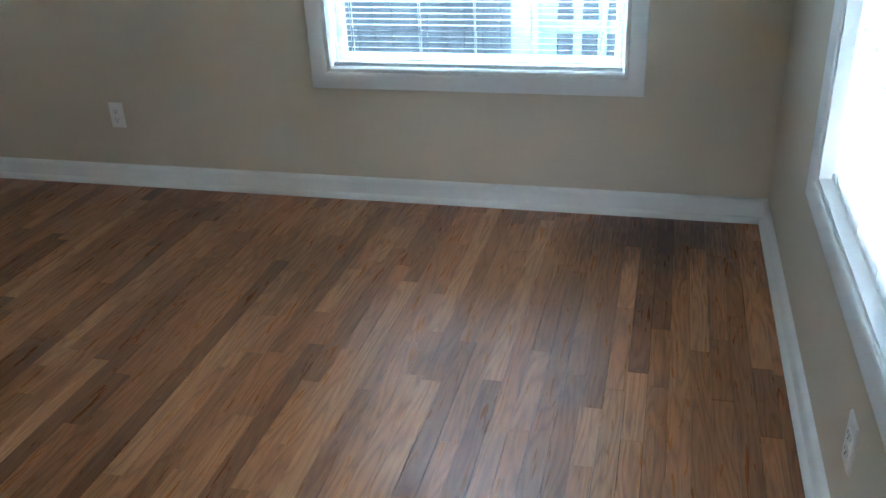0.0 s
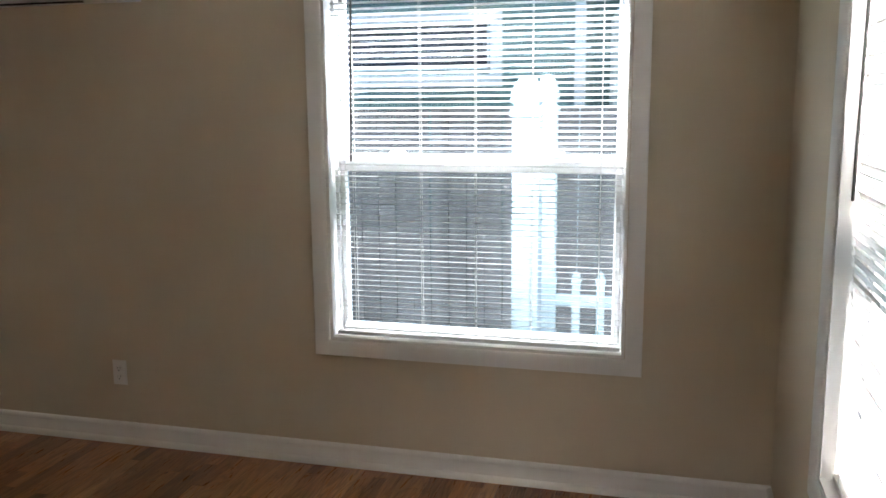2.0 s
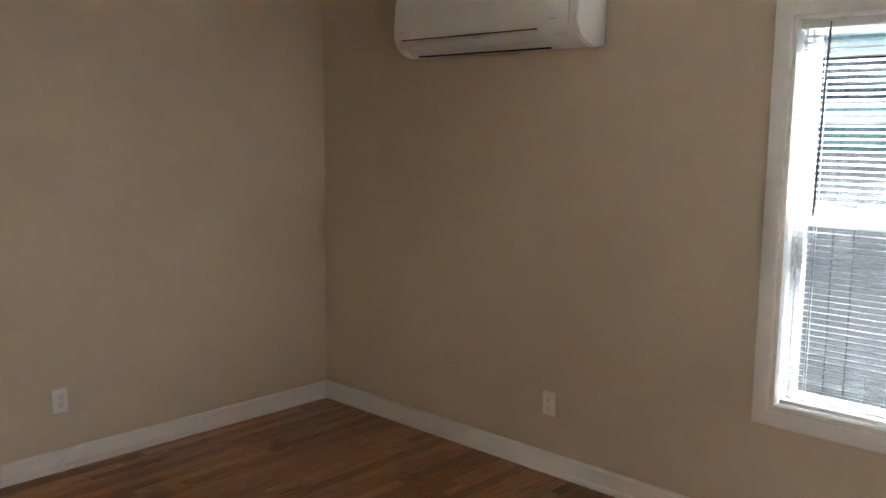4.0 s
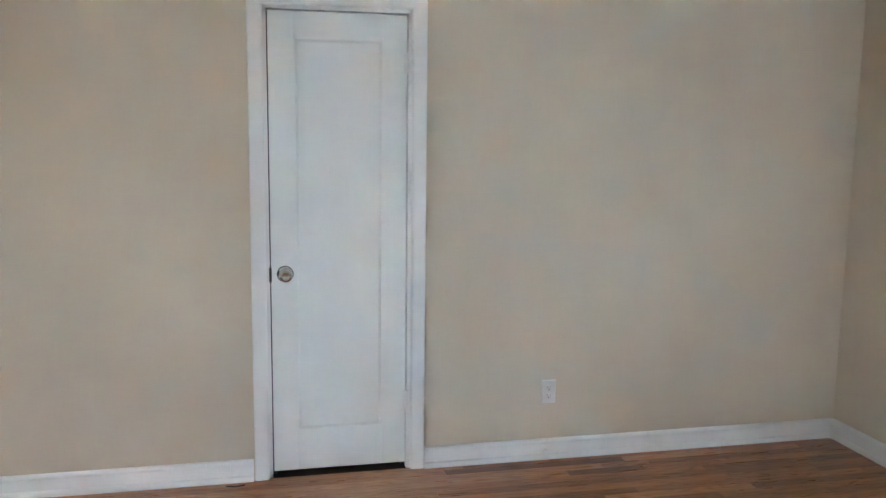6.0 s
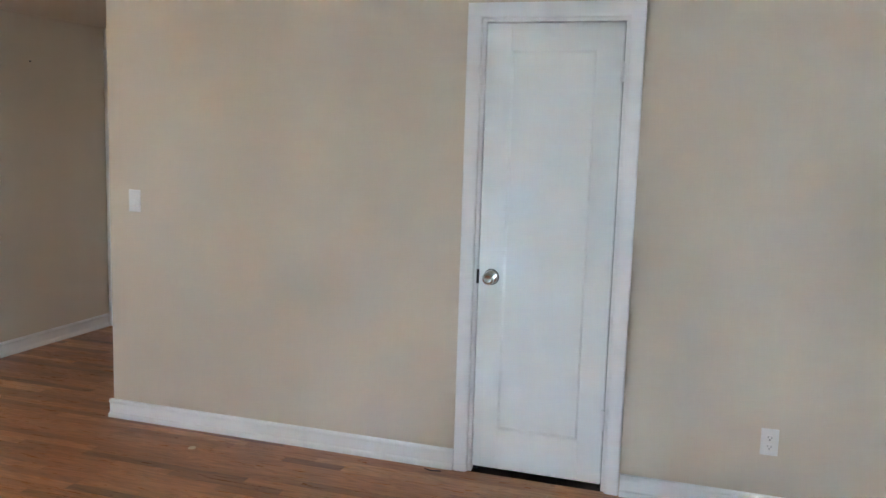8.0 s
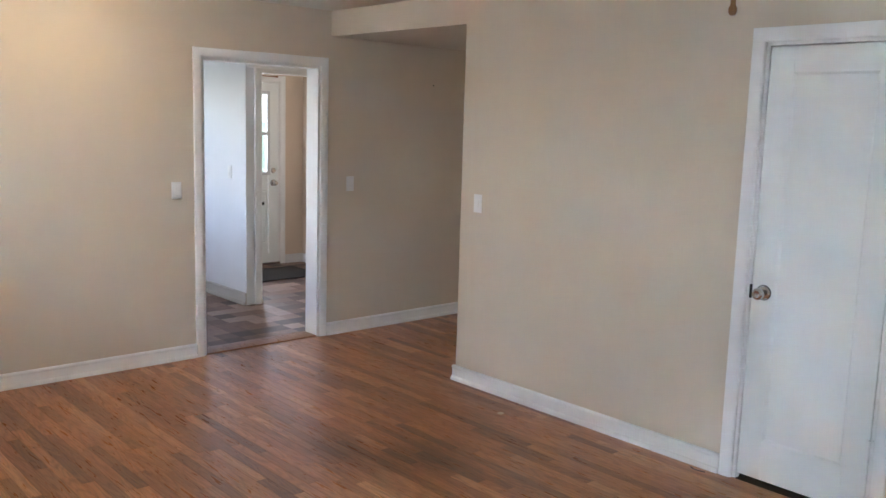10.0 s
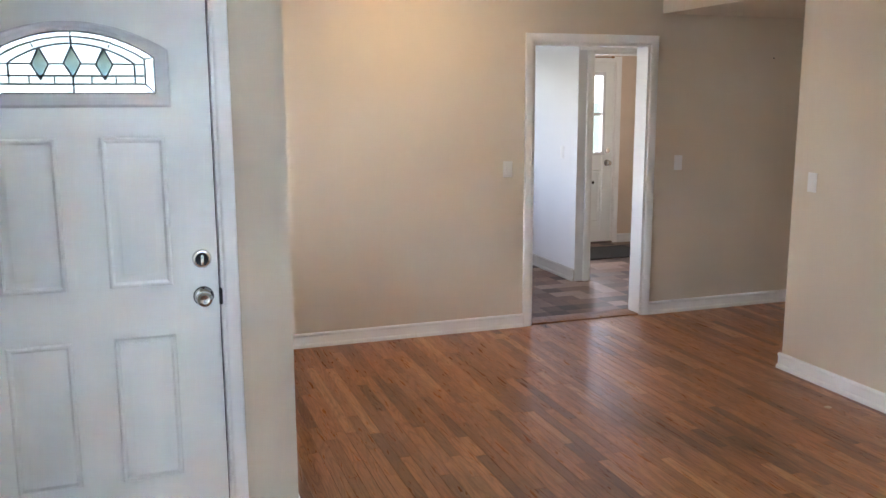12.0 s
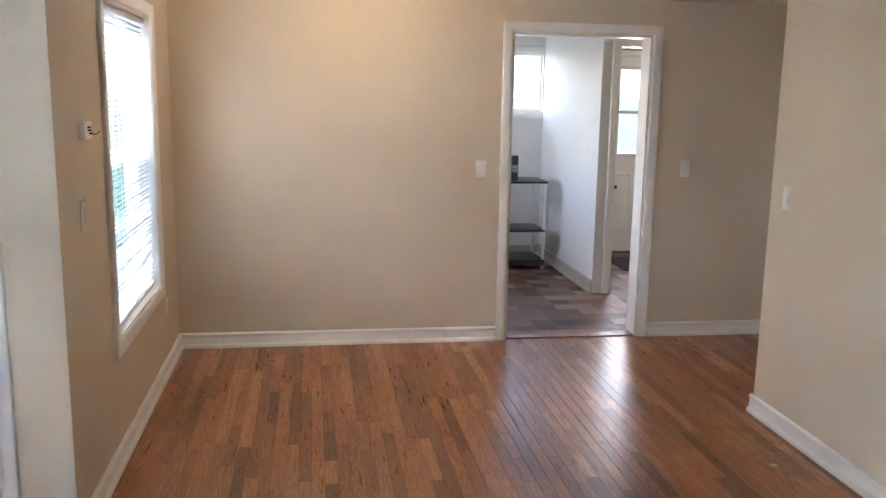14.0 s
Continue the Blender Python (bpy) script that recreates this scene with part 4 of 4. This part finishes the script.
plate("outlet", pose(1.629, N, 0.330), "outlet", "white duplex wall outlet on the window wall", "outlet")
plate("outlet", pose(0, 4.763, 0.330, 0, 0, 90), "outlet", "white duplex wall outlet beside the closet", "outlet")
plate("outlet", pose(E, 4.60, 0.300, 0, 0, -90), "outlet", "white duplex wall outlet under the window", "outlet")
plate("outlet", pose(F, 0.45, 0.385, 0, 0, -90), "outlet", "white duplex wall outlet in the dining corner", "outlet")
plate("light_switch", pose(1.233, 0, 1.166, 0, 0, 180), "rocker", "white rocker switch beside the kitchen doorway", "light switch")
plate("light_switch", pose(-0.186, 0, 1.175, 0, 0, 180), "rocker", "white rocker switch on the hall wall", "light switch")
plate("light_switch", pose(0, 1.620, 1.174, 0, 0, 90), "rocker", "white rocker switch at the hall corner", "light switch")
plate("light_switch", pose(F, 2.165, 1.180, 0, 0, -90), "rocker", "white rocker switch beside the front door corner", "light switch", 0.075, 0.125)
plate("light_switch", pose(-0.004, -1.58, 1.17, 0, 0, 90), "rocker", "white rocker switch on the kitchen stub wall", "light switch")


def thermostat(m):
    root = thing("thermostat", m, "small white thermostat base with loose dark wires", "thermostat")
    bm = bmesh.new()
    ring(bm, -0.052, 0.052, -0.034, 0.034, [(0, 0), (0, -0.018), (0.004, -0.022), (0.007, -0.0225)], True)
    part("base", bm, PLASTIC, root)
    for k, (x, z, n) in enumerate(((-0.020, 0.012, 0.034), (-0.020, 0.001, 0.040), (0.004, -0.012, 0.030))):
        solid("wire_terminal", [(x, x + n, -0.028, -0.022, z - 0.003, z + 0.004)], SLOT, root, 0.001, "dark terminal strip")
    bm = bmesh.new()
    bar(bm, (0.0, -0.026, -0.012), (0.045, -0.040, -0.016), 0.0022, 6)
    bar(bm, (0.045, -0.040, -0.016), (0.060, -0.048, -0.004), 0.0022, 6)
    part("loose_wire", bm, SLOT, root)


thermostat(pose(F, 2.10, 1.50, 0, 0, -90))


def split_unit(x0, x1, zb, zt):
    """Wall-hung air conditioner: rounded body, front panel, louvre and end caps."""
    root = thing("air_conditioner", pose(0, N, 0), "white wall-hung split air conditioner above the window wall", "air conditioner")
    prof = [(0.0, zb + 0.012), (0.0, zt), (-0.150, zt), (-0.190, zt - 0.012), (-0.205, zt - 0.040), (-0.212, zb + 0.105), (-0.208, zb + 0.070), (-0.190, zb + 0.040), (-0.150, zb + 0.014), (-0.090, zb)]
    bm = bmesh.new()
    a = [bm.verts.new((x0, y, z)) for y, z in prof]
    b = [bm.verts.new((x1, y, z)) for y, z in prof]
    band(bm, a, b)
    bm.faces.new(a)
    bm.faces.new(b)
    bmesh.ops.bevel(bm, geom=[e for e in bm.edges if abs(e.verts[0].co.x - e.verts[1].co.x) < 1e-6], offset=0.006, segments=2, affect="EDGES")
    part("body", bm, VINYL, root)
    l0, l1 = x0 + 0.055, x1 - 0.200
    bm = bmesh.new()
    vs = [bm.verts.new(p) for p in ((l0, -0.2135, zb + 0.075), (l1, -0.2135, zb + 0.075), (l1 + 0.02, -0.158, zb + 0.006), (l0 + 0.02, -0.158, zb + 0.006))]
    f = bm.faces.new(vs)
    bmesh.ops.solidify(bm, geom=[f], thickness=0.006)
    part("louvre", bm, VINYL, root)
    solid("outlet_slot", [(l0, l1, -0.2150, -0.2085, zb + 0.0755, zb + 0.0800)], SLOT, root, 0, "dark line above the louvre")
    solid("outlet_slot", [(l0 + 0.06, l1 + 0.02, -0.156, -0.135, zb + 0.0005, zb + 0.0065)], SLOT, root, 0, "dark outlet slot under the louvre")
    solid("badge", [(x1 - 0.145, x1 - 0.105, -0.2155, -0.2120, zb + 0.112, zb + 0.117)], FOAM, root, 0, "small grey mark")
    solid("badge", [(x0 + 0.035, x0 + 0.075, -0.2155, -0.2120, zb + 0.112, zb + 0.117)], FOAM, root, 0, "small grey mark")
    solid("seam", [(x1 - 0.0425, x1 - 0.0405, -0.2145, -0.2080, zb + 0.09, zt - 0.03)], FOAM, root, 0, "front panel seam")
    for x in (x1 - 0.105, x1 - 0.085, x1 - 0.065):
        solid("indicator", [(x, x + 0.008, -0.2035, -0.1960, zb + 0.048, zb + 0.054)], FOAM, root)
    return root


split_unit(0.800, 1.868, 1.925, 2.215)

LAMP = bpy.data.materials.new("lit_lamp_glass")
LAMP.use_nodes = True
_b = LAMP.node_tree.nodes["Principled BSDF"]
_b.inputs["Base Color"].default_value = (0.9, 0.85, 0.75, 1)
_b.inputs["Emission Color"].default_value = (1.0, 0.74, 0.46, 1)
_b.inputs["Emission Strength"].default_value = LAMP_GLOW


def ceiling_lamp(x, y, r, chain, label, glass, state):
    root = thing("ceiling_lamp", pose(x, y, H), label, "ceiling lamp", "ceiling lamps")
    bm = bmesh.new()
    lathe(bm, [(r * 0.62, 0), (r * 0.62, -0.012), (r * 0.5, -0.030), (r * 0.45, -0.034)], Matrix(), 28)
    part("canopy", bm, BRASS, root)
    bm = bmesh.new()
    lathe(bm, [(r * 0.9, -0.034), (r, -0.050), (r * 0.96, -0.085), (r * 0.75, -0.120), (r * 0.4, -0.142), (0.0, -0.150)], Matrix(), 28)
    part("glass_bowl", bm, glass, root, state)
    if chain:
        bm = bmesh.new()
        bar(bm, (0, 0, -0.150), (0, 0, -chain + 0.04), 0.0015, 6)
        c = part("pull_chain", bm, BRASS, root)
        bm = bmesh.new()
        lathe(bm, [(0.003, 0.045), (0.006, 0.040), (0.0055, 0.012), (0.009, 0.006), (0.009, -0.002), (0.006, -0.008), (0.0, -0.010)], pose(0, 0, -chain), 12)
        part("finial", bm, BRASS, c, "small turned brass finial")


ceiling_lamp(2.096, 4.490, 0.16, H - 1.915, "unlit flush ceiling lamp with a brass pull chain", PLASTIC, "white glass bowl, unlit")
ceiling_lamp(2.05, 0.85, 0.15, 0, "lit flush ceiling lamp over the dining corner", LAMP, "lit warm glass bowl")


# ---- kitchen things ----
structure(solid("header_back_entry", [(-1.73, -0.148, -1.43, -1.29, 2.06, 2.42)], KITCHEN), "wall above the back entry opening", "wall")
casing(pose(0, -1.288, 0, 0, 0, 180), 0.085, 1.10, 2.125, 0.144, "white casing of the back entry opening", "trim_back_entry", (1,))
solid_strike = tagged(solid("strike_plate", [(-0.172, -0.152, -1.2735, -1.2690, 0.893, 0.921)], SLOT), "dark strike hole in the back entry jamb", "strike plate")
mat = tagged(solid("door_mat", [(-1.42, -0.62, -2.80, -2.16, 0.0, 0.014)], MATBLACK, None, 0.004), "black rubber mat in front of the back door", "door mat")


shelf = thing("wall_shelf", pose(-0.54, -1.286, 2.128), "white board shelf above the back entry opening", "shelf")
solid("board", [(-0.56, 0.56, 0.0, 0.150, 0.0, 0.022)], TRIM, shelf, 0.003)
solid("cleat", [(-0.54, 0.54, 0.024, 0.050, -0.045, 0.0)], TRIM, shelf, 0.002)
rod = thing("curtain_rod", pose(-1.015, KY, 2.112), "thin dark curtain rod above the back door", "curtain rod")
bm = bmesh.new()
bar(bm, (-0.36, 0.045, 0), (0.36, 0.045, 0), 0.006, 8)
part("rod", bm, BRASS, rod)
for x in (-0.35, 0.35):
    solid("bracket", [(x - 0.008, x + 0.008, 0.0, 0.050, -0.010, 0.010)], BRASS, rod, 0.001)


def cart():
    root = thing("storage_cart", pose(0.15, -2.27, 0), "white metal cart with dark shelves", "cart")
    w, d, h = 0.52, 0.42, 0.828
    for x in (0.012, w - 0.012):
        for y in (-0.012, -d + 0.012):
            solid("leg", [(x - 0.011, x + 0.011, y - 0.011, y + 0.011, 0.0, h)], WHITEMETAL, root, 0.002)
    solid("shelf", [(-0.012, w + 0.012, -d - 0.012, 0.012, h, h + 0.018)], BLACK, root, 0.003, "dark laminate top")
    solid("shelf", [(0.0, w, -d, 0.0, 0.365, 0.385)], BLACK, root, 0.003, "dark laminate shelf")
    solid("shelf", [(0.0, w, -d, 0.0, 0.045, 0.10)], BLACK, root, 0.003, "dark laminate shelf")
    rods = [((0.03 + k * (w - 0.06) / 7, -0.01, 0.66), (0.03 + k * (w - 0.06) / 7, -d + 0.01, 0.66), 0.002) for k in range(8)]
    rods += [((0.0, y, z), (w, y, z), 0.0035) for y in (-0.01, -d + 0.01) for z in (0.66, 0.70)]
    rods += [((x, 0.0, z), (x, -d, z), 0.0035) for x in (0.012, w - 0.012) for z in (0.68, 0.11)]
    for p, q, r in rods:
        bm = bmesh.new()
        bar(bm, p, q, r, 6)
        part("shelf_wire", bm, WHITEMETAL, root)


cart()


def handset():
    root = thing("cordless_phone", pose(0.44, -2.40, 0.8465), "black cordless phone standing on the cart", "phone")
    solid("body", [(-0.035, 0.035, -0.03, 0.03, 0.0, 0.235)], BLACK, root, 0.010)
    for i in range(3):
        for j in range(4):
            x, z = -0.018 + i * 0.018, 0.085 + j * 0.017
            solid("key", [(x - 0.006, x + 0.006, 0.029, 0.033, z - 0.005, z + 0.005)], FOAM, root, 0.001, "pale grey key")


handset()
bm = bmesh.new()
lathe(bm, [(0.019, 0.0), (0.019, 0.003), (0.015, 0.005), (0.0, 0.005)], pose(0.245, 2.12, 0.0005), 16)
tagged(part("floor_plug", bm, plain("pale_wood_plug", (0.62, 0.52, 0.36), 0.6, vary=0.1, scale=40.0)), "pale round plug in the oak floor", "floor plug")
bm = bmesh.new()
lathe(bm, [(0.006, 0.0), (0.006, 0.004), (0.002, 0.010), (0.0, 0.010)], pose(-1.02, 0.0, 1.965, -90, 0, 0), 10)
tagged(part("picture_nail", bm, LEAD), "small dark nail in the beige hall wall", "nail")


bm = bmesh.new()
bar(bm, (0.060, 3.265, 0.004), (0.085, 3.305, 0.010), 0.003, 6)
bar(bm, (0.085, 3.305, 0.010), (0.062, 3.345, 0.004), 0.003, 6)
tagged(part("wire_stub", bm, SLOT), "short dark wire stub on the oak floor by the closet casing", "wire")
bm = bmesh.new()
box(bm, 0.014, 0.026, 4.742, 4.758, 0.0, 0.050, 0.002)
box(bm, 0.020, 0.036, 4.745, 4.755, 0.0, 0.012, 0.002)
tagged(part("cable_clip", bm, TRIM), "white painted cable clip on the baseboard", "cable clip")


# ---- kitchen floor tiles ----
def tiles():
    floor = bpy.data.objects["floor_kitchen"]
    rnd = random.Random(11)
    step = 0.1524
    shapes = {}
    for nx in (1, 2):
        bm = bmesh.new()
        box(bm, 0.0008, nx * step - 0.0008, 0.0008, step - 0.0008, 0, 0.006)
        shapes[nx] = mesh_of(bm, "tile", False)
        shapes[nx].materials.append(TILE)
    rest = bmesh.new()
    for r in range(int((-0.172 - KY) / step) + 1):
        y = -0.172 - (r + 1) * step
        x = -1.70
        while x < 2.2:
            nx = rnd.choice((1, 1, 1, 2))
            if -1.3 < x < 1.05 and y > KY:
                ob = new("tile", shapes[nx])
                ob.parent = floor
                ob.matrix_basis = pose(x, y, -0.008)
            else:
                box(rest, x + 0.0008, x + nx * step - 0.0008, max(y, KY), y + step - 0.0008, -0.008, -0.002)
            x += nx * step
    tagged(part("tile_rest", rest, TILE, floor), kind="stuff")


tiles()


# ---- oak strips ----
def strips():
    floor = bpy.data.objects["floor"]
    rnd = random.Random(3)
    width, thick = 0.0572, 0.012
    joints = (0.0003, 0.0005, 0.0010)
    lengths = [0.24, 0.31, 0.38, 0.46, 0.57, 0.70, 0.88, 1.12]
    shapes = {}

    def strip(bm, x, y, ln, gap):
        c = 0.0002
        pts = [(gap, -thick), (gap, -c), (gap + c, 0), (width - gap - c, 0), (width - gap, -c), (width - gap, -thick)]
        a = [bm.verts.new((x + u, y + 0.0006, v)) for u, v in pts]
        b = [bm.verts.new((x + u, y + ln - 0.0006, v)) for u, v in pts]
        for i in range(5):
            bm.faces.new((a[i], a[i + 1], b[i + 1], b[i]))
        bm.faces.new(a)
        bm.faces.new(b)

    for ln, gap in [(a, b) for a in lengths for b in joints]:
        bm = bmesh.new()
        strip(bm, 0, 0, ln, gap)
        shapes[ln, gap] = mesh_of(bm, "plank", False)
        shapes[ln, gap].materials.append(OAK)
    rest = bmesh.new()
    made = 0
    n0, n1 = int(-5.5 / width), int(E / width)
    for k in range(n0, n1 + 1):
        x = k * width
        if x > F:
            y0, y1 = D - 0.02, N
        elif x > -0.01:
            y0, y1 = -0.004, N
        elif x > -1.89:
            y0, y1 = -0.004, HALL
        else:
            y0, y1 = -3.0, 2.5
        y = y0 - rnd.uniform(0, 0.8)
        while y < y1:
            ln, gap = rnd.choice(lengths), rnd.choice(joints)
            inside = y >= y0 and y + ln <= y1
            if inside and made < 300 and 1.4 < x < 4.4 and y > 2.4:
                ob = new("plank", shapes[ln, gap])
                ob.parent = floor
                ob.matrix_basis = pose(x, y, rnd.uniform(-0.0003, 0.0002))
                made += 1
            else:
                a, b = max(y, y0), min(y + ln, y1)
                if b - a > 0.01:
                    strip(rest, x, a, b - a, gap)
            y += ln
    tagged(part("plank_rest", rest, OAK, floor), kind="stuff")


strips()
